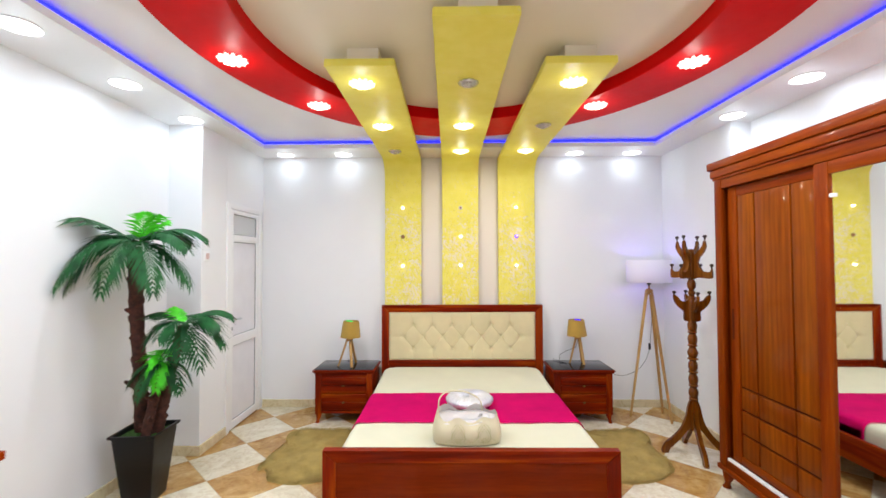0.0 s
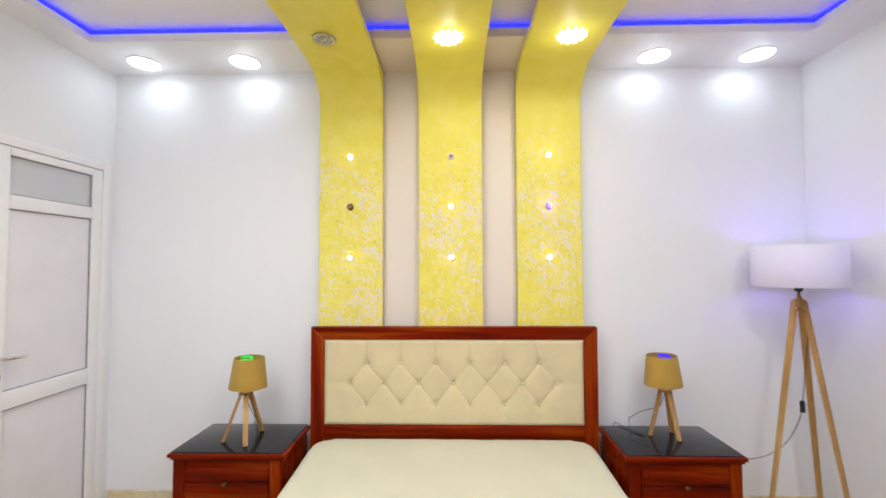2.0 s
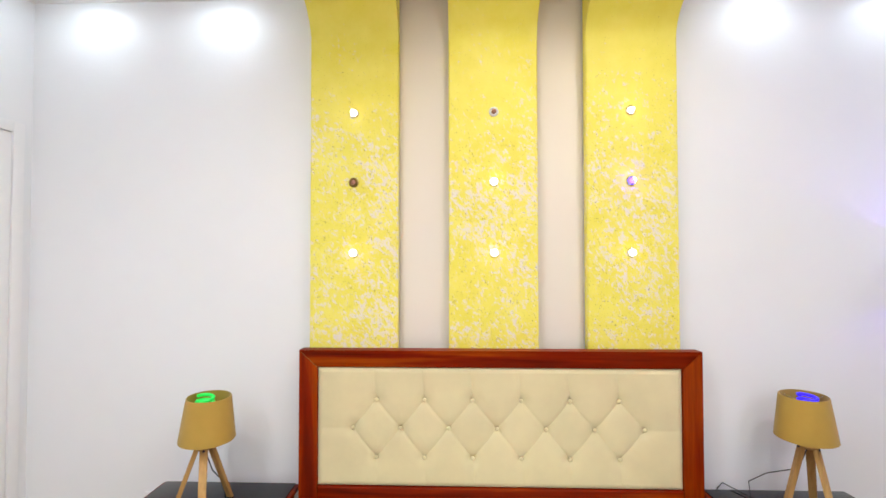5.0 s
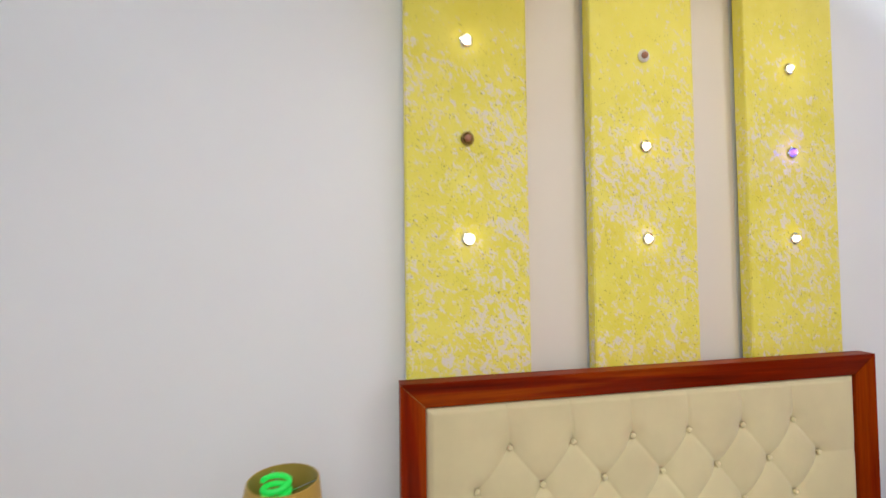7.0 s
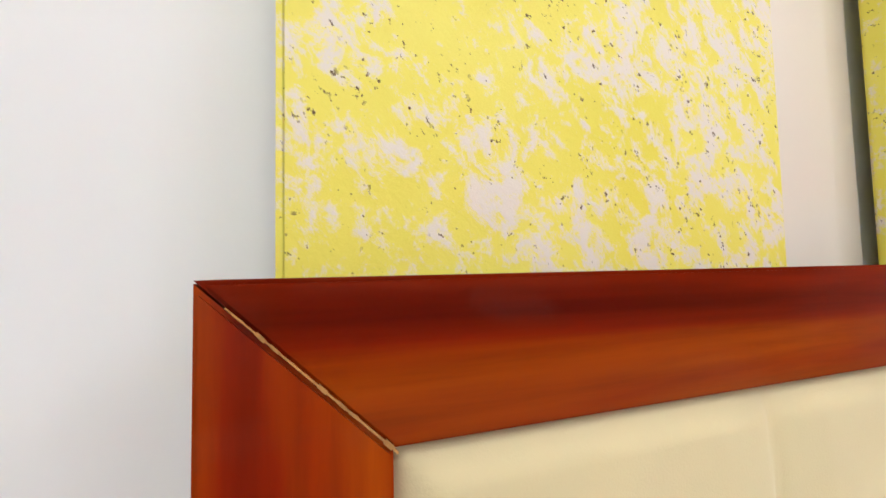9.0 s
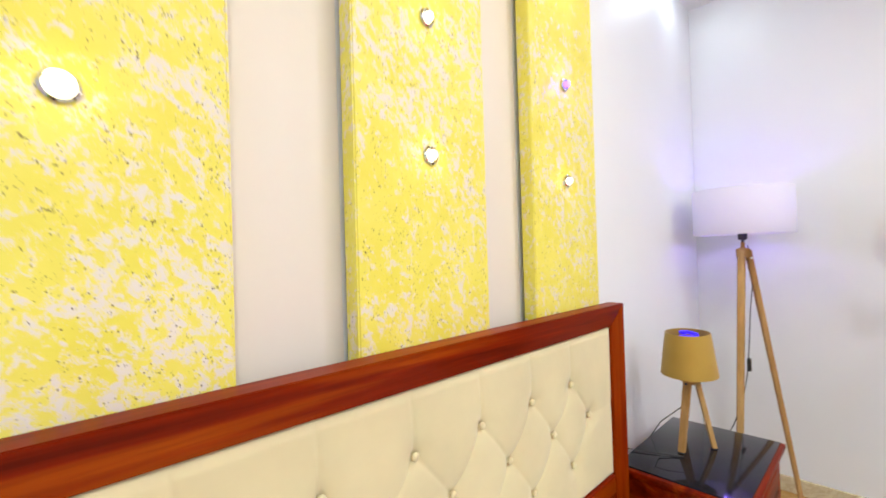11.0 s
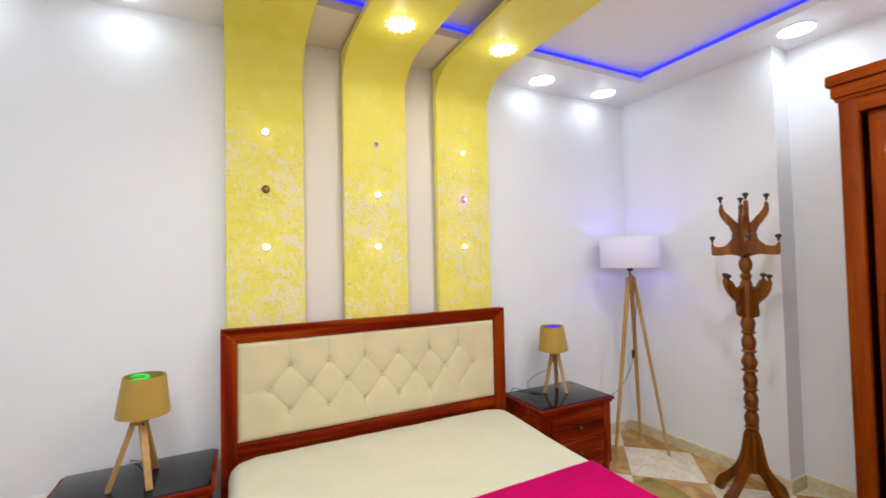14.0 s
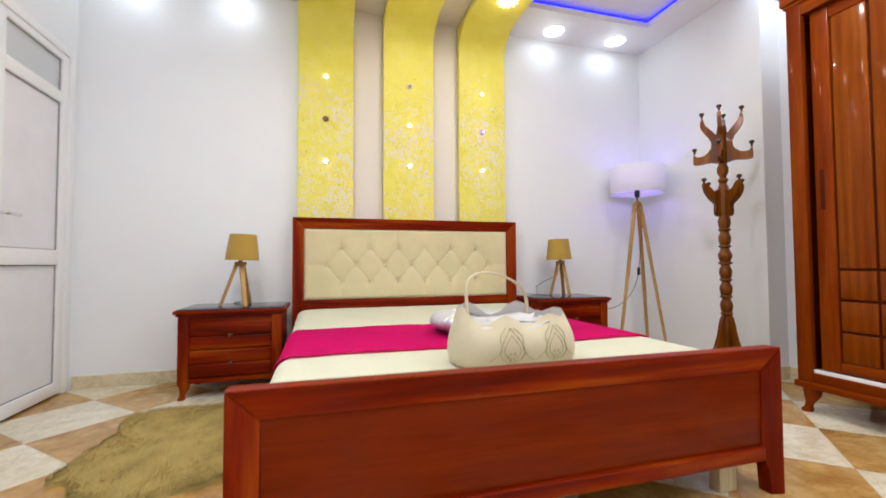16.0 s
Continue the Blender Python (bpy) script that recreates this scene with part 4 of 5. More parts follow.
# ---- tripod floor lamp ----
fl = thing("floor_lamp", "pale wooden tripod floor lamp with a white drum shade", "lamp", (2.035, 4.42, 0))
top = Vector((0, 0, 1.305))
for fx, fy in ((-0.205, 0.012), (0.115, -0.19), (0.165, 0.09)):
    d = Vector((fx, fy, 0)).normalized()
    side = Vector((-d.y, d.x, 0))
    p0, p1 = Vector((fx, fy, 0)), top + d * 0.022
    ax = (p1 - p0).normalized()
    nrm = side.cross(ax)
    bm = bmesh.new()
    vs = [[bm.verts.new(p + side * (w * sx) + nrm * (w * 0.8 * sy)) for sx, sy in ((-1, -1), (1, -1), (1, 1), (-1, 1))] for p, w in ((p0, 0.011), (p1, 0.0155))]
    for i in range(4):
        bm.faces.new((vs[0][i], vs[0][(i + 1) % 4], vs[1][(i + 1) % 4], vs[1][i]))
    bm.faces.new(vs[0][::-1]), bm.faces.new(vs[1])
    for v in vs[0]:
        v.co.z = 0
    bmesh.ops.bevel(bm, geom=list(bm.edges), offset=0.003, segments=2, affect="EDGES")
    leg = part("leg", bm, M_PALE_WOOD, fl)
    c = top + d * 0.03 - Vector((0, 0, 0.04))
    part("bolt", frustum(bmesh.new(), c - side * 0.02, c + side * 0.02, 0.005, 0.005, 8), M_CHROME, leg)
bm = bmesh.new()
solid_lathe(bm, [(0.014, 1.255), (0.030, 1.27), (0.030, 1.312), (0.010, 1.318), (0.009, 1.345)], 18)
part("hub", bm, M_PALE_WOOD, fl)
bm = bmesh.new()
solid_lathe(bm, [(0.007, 1.318), (0.007, 1.355), (0.020, 1.36), (0.021, 1.40), (0.016, 1.42)], 16)
part("socket", bm, M_BLACK, fl, "black bulb socket")
bm = bmesh.new()
lathe(bm, [(0.215, 1.385), (0.2165, 1.387), (0.2165, 1.613), (0.215, 1.615), (0.2135, 1.613), (0.2135, 1.387), (0.215, 1.385)], 64)
bmesh.ops.remove_doubles(bm, verts=bm.verts, dist=0.0001)
drum = part("shade", bm, M_WHITE_SHADE, fl, "white fabric drum shade")
bm = bmesh.new()
for k in range(3):
    a = 2.094 * k + 0.4
    tube(bm, [(0.02 * math.cos(a), 0.02 * math.sin(a), 1.405), (0.2135 * math.cos(a), 0.2135 * math.sin(a), 1.392)], 0.0016, 6)
part("wire_frame", bm, M_CHROME, drum)
bm = bmesh.new()
bmesh.ops.create_uvsphere(bm, u_segments=16, v_segments=10, radius=0.03)
bmesh.ops.translate(bm, verts=bm.verts, vec=(0, 0, 1.465))
part("bulb", bm, M_BULB_VIOLET, fl, "violet glowing bulb")
point_lamp("floor_lamp_lamp", (2.035, 4.42, 1.50), 0.03, 2.8, VIOLET)
cable = [(2.03, 4.40, 1.33), (2.055, 4.385, 1.20), (2.05, 4.40, 1.0), (2.035, 4.41, 0.80), (2.02, 4.42, 0.66), (1.96, 4.44, 0.52), (1.86, 4.46, 0.435), (1.76, 4.48, 0.405), (1.68, 4.50, 0.42), (1.60, 4.52, 0.46), (1.602, 4.62, 0.46), (1.62, 4.70, 0.42)]
fine = []
for i in range(len(cable) - 1):
    p = [Vector(cable[max(0, min(len(cable) - 1, i + k))]) for k in (-1, 0, 1, 2)]
    for s in range(4):
        t = s / 4
        fine.append(0.5 * (2 * p[1] + (p[2] - p[0]) * t + (2 * p[0] - 5 * p[1] + 4 * p[2] - p[3]) * t * t + (3 * p[1] - p[0] - 3 * p[2] + p[3]) * t ** 3))
wire = thing("power_cable", "thin black cable with an inline switch beside the floor lamp", "cable")
part("wire", tube(bmesh.new(), fine, 0.0023, 6), M_BLACK, wire)
part("inline_switch", boxm(2.015, 2.037, 4.40, 4.418, 0.69, 0.755, bevel=0.006), M_BLACK, wire)

# ---- coat rack ----
rack = thing("coat_rack", "turned dark wooden coat stand with carved hook boards", "coat stand", (1.992, 3.575, 0), 34.5)
bm = bmesh.new()
prof = [(0.030, 0.20), (0.034, 0.40), (0.026, 0.435)]
for i in range(6):
    z, k = 0.445 + i * 0.1105, 1.12 if i == 3 else 1.0
    prof += [(0.025, z), (0.037 * k, z + 0.010), (0.037 * k, z + 0.016), (0.028, z + 0.024), (0.032, z + 0.030), (0.036 * k, z + 0.052), (0.0375 * k, z + 0.066), (0.034, z + 0.086), (0.027, z + 0.100)]
prof += [(0.024, 1.11), (0.030, 1.13), (0.030, 1.30), (0.020, 1.315), (0.031, 1.34), (0.019, 1.36), (0.033, 1.39), (0.034, 1.42), (0.022, 1.45), (0.030, 1.465), (0.030, 1.66), (0.026, 1.70), (0.010, 1.705)]
solid_lathe(bm, prof, 20)
part("pole", bm, M_RACK, rack, "turned pole with bulges")
upper = [(u * 0.95, v) for u, v in [(0.0, 1.46), (0.06, 1.468), (0.12, 1.462), (0.165, 1.462), (0.176, 1.48), (0.172, 1.545), (0.160, 1.515), (0.120, 1.512), (0.080, 1.535), (0.062, 1.575), (0.068, 1.62), (0.094, 1.655), (0.122, 1.70), (0.128, 1.745), (0.112, 1.775), (0.096, 1.72), (0.060, 1.685), (0.036, 1.65), (0.0, 1.645)]]
lower = [(0.0, 1.098), (0.030, 1.10), (0.058, 1.105), (0.066, 1.13), (0.058, 1.175), (0.085, 1.20), (0.118, 1.235), (0.142, 1.285), (0.140, 1.318), (0.112, 1.308), (0.088, 1.272), (0.055, 1.262), (0.030, 1.285), (0.0, 1.29)]
legs = [(0.020, 0.44), (0.045, 0.40), (0.062, 0.31), (0.10, 0.215), (0.165, 0.135), (0.215, 0.090), (0.245, 0.04), (0.250, 0.0), (0.205, 0.0), (0.195, 0.035), (0.158, 0.070), (0.105, 0.130), (0.055, 0.200), (0.020, 0.24)]
for deg, shape, name in ((0, upper, "upper_hook_board"), (90, upper, "upper_hook_board"), (180, upper, "upper_hook_board"), (270, upper, "upper_hook_board"),
                         (45, lower, "lower_hook_board"), (135, lower, "lower_hook_board"), (225, lower, "lower_hook_board"), (315, lower, "lower_hook_board"),
                         (45, legs, "foot"), (135, legs, "foot"), (225, legs, "foot"), (315, legs, "foot")):
    pts = smooth_outline(shape, 3)
    pts = [(max(0.004, u), max(0.0, v)) for u, v in pts]
    bm = bmesh.new()
    slab(bm, pts, pose(0, 0, 0, 0, 0, deg), 0.032 if shape is legs else 0.024, 0.003)
    board = part(name, bm, M_RACK, rack, angle=30)
    tips = {"upper_hook_board": ((0.160, 1.552), (0.112, 1.79)), "lower_hook_board": ((0.135, 1.325),), "foot": ()}[name]
    for u, z in tips:
        bm = bmesh.new()
        solid_lathe(bm, [(0.006, -0.012), (0.007, 0.004), (0.014, 0.010), (0.016, 0.018), (0.012, 0.026), (0.004, 0.029)], 14, (u * math.cos(radians(deg)), u * math.sin(radians(deg)), z))
        part("peg", bm, M_PEG, board, "round dark turned peg")

# ---- artificial palm in its planter ----
palm = thing("potted_palm", "artificial two-stem palm in a tapered black planter", "potted plant", (-2.13, 2.90, 0))
bm = bmesh.new()
prev = None
for hw, z in ((0.088, 0.0), (0.092, 0.01), (0.136, 0.452), (0.149, 0.455), (0.151, 0.472), (0.134, 0.472), (0.130, 0.43)):
    ring = [bm.verts.new((sx * hw, sy * hw, z)) for sx, sy in ((-1, -1), (1, -1), (1, 1), (-1, 1))]
    if prev:
        for i in range(4):
            bm.faces.new((prev[i], prev[(i + 1) % 4], ring[(i + 1) % 4], ring[i]))
    else:
        bm.faces.new(ring[::-1])
    prev = ring
bm.faces.new(prev)
bmesh.ops.rotate(bm, verts=bm.verts, cent=(0, 0, 0), matrix=Matrix.Rotation(radians(4), 3, "Z"))
bmesh.ops.bevel(bm, geom=[e for e in bm.edges if abs(e.verts[0].co.z - e.verts[1].co.z) > 0.1], offset=0.004, segments=2, affect="EDGES")
part("planter", bm, M_POT, palm, "glossy black tapered planter", angle=30)
bm = bmesh.new()
bmesh.ops.create_grid(bm, x_segments=24, y_segments=24, size=0.129)
for v in bm.verts:
    v.co.z = 0.442 + 0.018 * noise.noise(v.co * 30) + 0.012 * noise.noise(v.co * 70)
part("moss", bm, M_MOSS, palm, "green artificial moss")


def trunk(p0, p1, r0, r1, seed):
    bm = bmesh.new()
    p0, p1 = Vector(p0), Vector(p1)
    n = int((p1 - p0).length / 0.02)
    prev = None
    for i in range(n + 1):
        t = i / n
        c = p0.lerp(p1, t) + Vector((0.02 * math.sin(3 * t + seed), 0.015 * math.sin(4 * t + seed * 2), 0))
        r = (r0 + (r1 - r0) * t) * (1 + 0.28 * (((t * (p1 - p0).length) / 0.135) % 1.0) ** 3)
        ring = []
        for k in range(12):
            a = 6.283 * k / 12
            rr = r * (1 + 0.22 * noise.noise((k * 1.7, i * 0.9, seed)))
            ring.append(bm.verts.new(c + Vector((rr * math.cos(a), rr * math.sin(a), 0))))
        if prev:
            for k in range(12):
                bm.faces.new((prev[k], prev[(k + 1) % 12], ring[(k + 1) % 12], ring[k]))
        prev = ring
    bm.faces.new(prev)
    for s in range(7):
        t = 0.12 + 0.13 * s
        c = p0.lerp(p1, t)
        a = s * 2.4 + seed
        d = Vector((math.cos(a), math.sin(a), 0.5))
        frustum(bm, c, c + d * (r0 * 2.0), r0 * 0.75, r0 * 0.25, 7)
    return bm


part("stem", trunk((-0.07, 0.02, 0.43), (-0.06, -0.02, 1.72), 0.040, 0.042, 1.0), M_TRUNK, palm, "dark fibrous trunk")
part("stem", trunk((0.05, 0.03, 0.43), (0.25, 0.02, 1.17), 0.036, 0.032, 2.0), M_TRUNK, palm, "dark fibrous trunk")
part("stem", trunk((0.04, -0.06, 0.43), (0.17, -0.06, 0.93), 0.03, 0.026, 3.0), M_TRUNK, palm, "dark fibrous trunk")
rng = random.Random(5)


def frond(base, az, rise, droop, length, leaf, material):
    bm = bmesh.new()
    d = Vector((math.cos(radians(az)), math.sin(radians(az)), 0))
    side = Vector((-d.y, d.x, 0))
    pts = []
    for i in range(15):
        t = i / 14
        pts.append(Vector(base) + d * (length * t * (1 - 0.12 * droop * t * t)) + Vector((0, 0, length * (rise * t - droop * t * t))))
    tube(bm, pts, lambda t: 0.0045 * (1 - 0.75 * t), 5)
    pairs = max(12, int(length * math.hypot(1, rise) / 0.021))
    for i in range(pairs):
        t = 0.10 + 0.90 * i / (pairs - 1)
        f = t * 14
        k = min(13, int(f))
        p = pts[k].lerp(pts[k + 1], f - k)
        ax = (pts[k + 1] - pts[k]).normalized()
        ln = leaf * (0.55 + 0.9 * math.sin(math.pi * min(1, 0.15 + 0.8 * t))) * rng.uniform(0.85, 1.1) * (1 - 0.35 * max(0, t - 0.75) / 0.25)
        for s in (-1, 1):
            out = (side * s * 0.85 + ax * (0.75 + 0.4 * t) + Vector((0, 0, -0.22 - 0.25 * t + rng.uniform(-0.1, 0.1)))).normalized()
            nrm = out.cross(ax).normalized()
            wv = out.cross(nrm).normalized() * 0.0085
            mid = p + out * ln * 0.45 + Vector((0, 0, 0.004))
            tip = p + out * ln + Vector((0, 0, -0.12 * ln - rng.uniform(0, 0.02)))
            a, b, c, e = bm.verts.new(p - wv * 0.4), bm.verts.new(p + wv * 0.4), bm.verts.new(mid + wv), bm.verts.new(mid - wv)
            g = bm.verts.new(tip)
            bm.faces.new((a, b, c, e)), bm.faces.new((e, c, g))
    return part("frond", bm, material, palm, "bright green young frond" if material is M_LEAF_NEW else "", angle=90)


top1, top2, top3 = (-0.06, -0.02, 1.73), (0.25, 0.02, 1.18), (0.17, -0.06, 0.93)
for az, rise, droop, ln in ((-15, 0.75, 0.80, 0.46), (22, 0.9, 0.75, 0.44), (-42, 0.5, 1.15, 0.46), (-80, 0.55, 1.25, 0.42), (62, 0.9, 0.8, 0.38), (205, 0.9, 0.75, 0.24),
                            (-112, 0.55, 1.05, 0.52), (0, 0.35, 1.0, 0.42), (-128, 0.45, 1.1, 0.44), (-138, 0.95, 0.55, 0.42), (150, 1.0, 0.8, 0.24), (105, 1.1, 0.8, 0.35)):
    frond(top1, az + rng.uniform(-4, 4), rise, droop, ln, 0.15, M_LEAF)
for az, rise, ln in ((-5, 2.0, 0.12), (-40, 2.4, 0.10), (35, 1.5, 0.15)):
    frond((top1[0] + 0.02, top1[1], top1[2] + 0.02), az, rise, 0.5, ln, 0.10, M_LEAF_NEW)
for az, rise, droop, ln in ((-15, 0.75, 0.75, 0.32), (25, 0.9, 0.7, 0.30), (-65, 0.4, 1.1, 0.26), (85, 0.8, 0.8, 0.28), (170, 0.8, 0.6, 0.30), (-140, 0.6, 0.9, 0.24), (-35, 0.2, 1.2, 0.26), (5, 0.45, 0.9, 0.30), (-100, 0.7, 0.9, 0.24)):
    frond(top2, az, rise, droop, ln, 0.135, M_LEAF)
frond(top2, 160, 1.6, 0.5, 0.10, 0.07, M_LEAF_NEW)
for az, rise, droop, ln in ((-110, 0.5, 1.3, 0.22), (-160, 0.5, 1.0, 0.24), (-20, 0.4, 1.5, 0.16), (40, 0.3, 1.1, 0.18), (170, 0.6, 1.0, 0.2)):
    frond(top3, az, rise, droop, ln, 0.09, M_LEAF)
for az, rise, droop in ((-100, 1.2, 1.0), (-60, 1.6, 0.9), (-130, 0.8, 1.4), (-80, 0.4, 1.6)):
    frond((top3[0], top3[1] - 0.01, top3[2] + 0.02), az, rise, droop, 0.13, 0.085, M_LEAF_NEW)


# ---- shaggy rugs ----
def rug(cx, cy, outline, label, seed):
    rr = random.Random(seed)
    ob = thing("shag_rug", label, "rug", (cx, cy, 0), group="bedside rugs")
    pts = smooth_outline(outline, 8)
    pts = [(u * (1 + 0.03 * noise.noise((u * 14, v * 14, seed))), v * (1 + 0.03 * noise.noise((u * 14, v * 14, seed + 5)))) for u, v in pts]
    poly = np.array(pts)

    def inside(x, y):
        hit = False
        for (xa, ya), (xb, yb) in zip(pts, pts[1:] + pts[:1]):
            if (ya > y) != (yb > y) and x < (xb - xa) * (y - ya) / (yb - ya) + xa:
                hit = not hit
        return hit

    bm = bmesh.new()
    prev = None
    c = bm.verts.new((0, 0, 0.022))
    for k, z in ((0.35, 0.022), (0.65, 0.021), (0.88, 0.02), (0.97, 0.014), (1.0, 0.001)):
        ring = [bm.verts.new((u * k, v * k, z + (0.005 * noise.noise((u * k * 12, v * k * 12, seed)) if z > 0.01 else 0))) for u, v in pts]
        n = len(ring)
        for i in range(n):
            if prev:
                bm.faces.new((prev[i], prev[(i + 1) % n], ring[(i + 1) % n], ring[i]))
            else:
                bm.faces.new((c, ring[i], ring[(i + 1) % n]))
        prev = ring
    part("backing", bm, M_FUR, ob)
    verts, faces = [], []
    x0, x1, y0, y1 = poly[:, 0].min(), poly[:, 0].max(), poly[:, 1].min(), poly[:, 1].max()
    count = 0
    while count < 26000:
        x, y = rr.uniform(x0, x1), rr.uniform(y0, y1)
        if not inside(x, y):
            continue
        count += 1
        clump = noise.noise((x * 9, y * 9, seed)) * 3.0 + noise.noise((x * 3, y * 3, seed + 2)) * 2
        a = clump + rr.uniform(-1.6, 1.6)
        lean, ln, w = rr.uniform(0.008, 0.020), rr.uniform(0.001, 0.009), rr.uniform(0.0010, 0.0020)
        ux, uy = math.cos(a), math.sin(a)
        b = len(verts)
        verts += [(x - uy * w, y + ux * w, 0.016), (x + uy * w, y - ux * w, 0.016), (x + ux * lean, y + uy * lean, 0.02 + ln)]
        faces.append((b, b + 1, b + 2))
    me = bpy.data.meshes.new("pile")
    me.from_pydata(verts, [], faces)
    me.materials.append(M_FUR)
    pile = new("pile", me)
    pile.parent = ob
    tagged(pile, "matted olive brown pile", kind="stuff")


rug(-1.20, 3.57, [(-0.34, -0.27), (-0.33, -0.05), (-0.30, 0.18), (-0.33, 0.38), (-0.24, 0.49), (-0.02, 0.48), (0.2, 0.50), (0.33, 0.30), (0.32, 0.0), (0.33, -0.36), (0.2, -0.46), (0.02, -0.50), (-0.18, -0.44), (-0.26, -0.30)], "olive brown shaggy pelt rug beside the bed", 3)
rug(1.40, 3.58, [(-0.36, -0.38), (-0.34, 0.0), (-0.33, 0.42), (-0.1, 0.46), (0.12, 0.48), (0.32, 0.49), (0.36, 0.32), (0.30, 0.10), (0.31, -0.1), (0.29, -0.26), (0.2, -0.36), (0.02, -0.46), (-0.2, -0.48)], "olive brown shaggy pelt rug near the coat stand", 9)

# ---- things on the bed ----
cush = thing("round_cushion", "round pleated silver satin cushion on the magenta runner", "cushion", (0.115, 3.37, 0.463))
bm = bmesh.new()
prof = []
for i in range(21):
    t = math.pi * i / 20
    prof.append((max(0.004, 0.186 * math.sin(t) ** 0.62), 0.056 - 0.052 * math.cos(t) * (1 - 0.25 * math.exp(-(math.sin(t) / 0.25) ** 2))))
pleats = lambda i, z: 1 + 0.012 * math.sin(i * 6.283 / 4) + 0.006 * math.sin(i * 2.1)
r = lathe(bm, prof, 144, wobble=pleats)
cap(bm, r[0], True), cap(bm, r[-1])
for v in bm.verts:
    rad = math.hypot(v.co.x, v.co.y)
    a = math.atan2(v.co.y, v.co.x)
    v.co.z += 0.0035 * math.sin(a * 36) * min(1, rad / 0.06) * max(0, 1 - rad / 0.192) * 2
part("cover", bm, M_SILVER, cush, angle=80)
bm = bmesh.new()
solid_lathe(bm, [(0.016, 0.092), (0.018, 0.098), (0.012, 0.104), (0.004, 0.106)], 18)
part("button", bm, M_SILVER, cush)

bag = thing("handbag", "cream handbag with gold embroidered drops and open top", "handbag", (0.068, 2.785, 0.456), 2)
BWX, BWY, BH = 0.232, 0.122, 0.172


def bag_point(a, t, inset=0.0):
    """A point of the bag's wall, a round the bag, t from its base to its rim."""
    ca, sa = math.cos(a), math.sin(a)
    e = 2 / 3.2
    x = math.copysign(abs(ca) ** e, ca) * (BWX - inset) * (1 - 0.07 * (1 - t) ** 4 - 0.17 * t ** 1.6)
    belly = 1 + 0.16 * math.sin(math.pi * min(1, t * 1.1)) - 0.25 * t * t
    y = math.copysign(abs(sa) ** e, sa) * (BWY - inset) * belly
    z = t * BH + (t ** 3) * ((0.017 * math.cos(6.283185 * (x - 0.10) / 0.162) if sa < 0 else 0.024 * math.cos(6.283185 * (x - 0.07) / 0.20)) + 0.022 * abs(ca) ** 4 - (0.024 if sa < 0 else 0.0) * abs(sa))
    return Vector((x, y, max(0, z)))


bm = bmesh.new()
NA = 96
ringsb = []
for t in (0.0, 0.02, 0.07, 0.15, 0.3, 0.45, 0.6, 0.75, 0.88, 0.96, 1.0):
    k = 0.93 if t == 0 else 1
    ringsb.append([bm.verts.new(Vector((q.x * k, q.y * k, q.z)) * 1) for q in (bag_point(6.283185 * i / NA, t) for i in range(NA))])
for a, b in zip(ringsb, ringsb[1:]):
    for i in range(NA):
        bm.faces.new((a[i], a[(i + 1) % NA], b[(i + 1) % NA], b[i]))
bm.faces.new(ringsb[0][::-1])
body = part("body", bm, M_BAG, bag, angle=70)
bm = bmesh.new()
rl = [[bm.verts.new(bag_point(6.283185 * i / NA, t, 0.004)) for i in range(NA)] for t in (1.0, 0.9, 0.8)]
for a, b in zip(rl, rl[1:]):
    for i in range(NA):
        bm.faces.new((a[i], a[(i + 1) % NA], b[(i + 1) % NA], b[i]))
bm.faces.new(rl[-1])
for v in rl[-1]:
    v.co.z += 0.012 * noise.noise(v.co * 25)
part("lining", bm, M_LINING, bag, "white satin lining", angle=70)
bm = bmesh.new()
bmesh.ops.create_grid(bm, x_segments=14, y_segments=8, size=1)
for v in bm.verts:
    u, w = v.co.x, v.co.y
    v.co = Vector((0.03 + u * 0.12, 0.005 + w * 0.05, 0.138 + 0.022 * (1 - u * u) * (1 - w * w) + 0.010 * noise.noise((u * 2.5, w * 2.5, 4))))
bmesh.ops.solidify(bm, geom=list(bm.faces), thickness=0.002)
part("filling", bm, M_LINING, bag, "folded white cloth inside", angle=80)
part("tag", slab(bmesh.new(), [(-0.012, 0.0), (0.012, 0.0), (0.012, 0.05), (-0.012, 0.05)], pose(0.075, -0.02, 0.128, 25, 12, 20), 0.0015), M_LINING, bag, "white card tag")
pts = []
for i in range(31):
    t = i / 30
    a = math.pi * t
    pts.append((-0.145 * math.cos(a) - 0.035 - 0.025 * math.sin(a), -0.045 + 0.125 * t, 0.150 + 0.185 * math.sin(a) ** 0.5 * (1 - 0.35 * t)))
bm = bmesh.new()
prevr = None
for i, p in enumerate(pts):
    p = Vector(p)
    d = (Vector(pts[min(30, i + 1)]) - Vector(pts[max(0, i - 1)])).normalized()
    n1 = d.cross(Vector((0, 1, 0))).normalized()
    ring = [bm.verts.new(p + n1 * (0.003 * sx) + Vector((0, 0.009 * sy, 0))) for sx, sy in ((-1, -1), (1, -1), (1.6, 0), (1, 1), (-1, 1))]
    if prevr:
        for k in range(5):
            bm.faces.new((prevr[k], prevr[(k + 1) % 5], ring[(k + 1) % 5], ring[k]))
    prevr = ring
part("handle", bm, M_BAG, bag, angle=60)


def on_front(u, v):
    """A spot on the bag's front, u along it and v up it in metres."""
    best = min(((abs(bag_point(a, v / BH).x - u), a) for a in (math.pi + math.pi * k / 120 for k in range(1, 120))), key=lambda q: q[0])[1]
    q = bag_point(best, v / BH)
    return Vector((u, q.y - 0.0015, q.z))


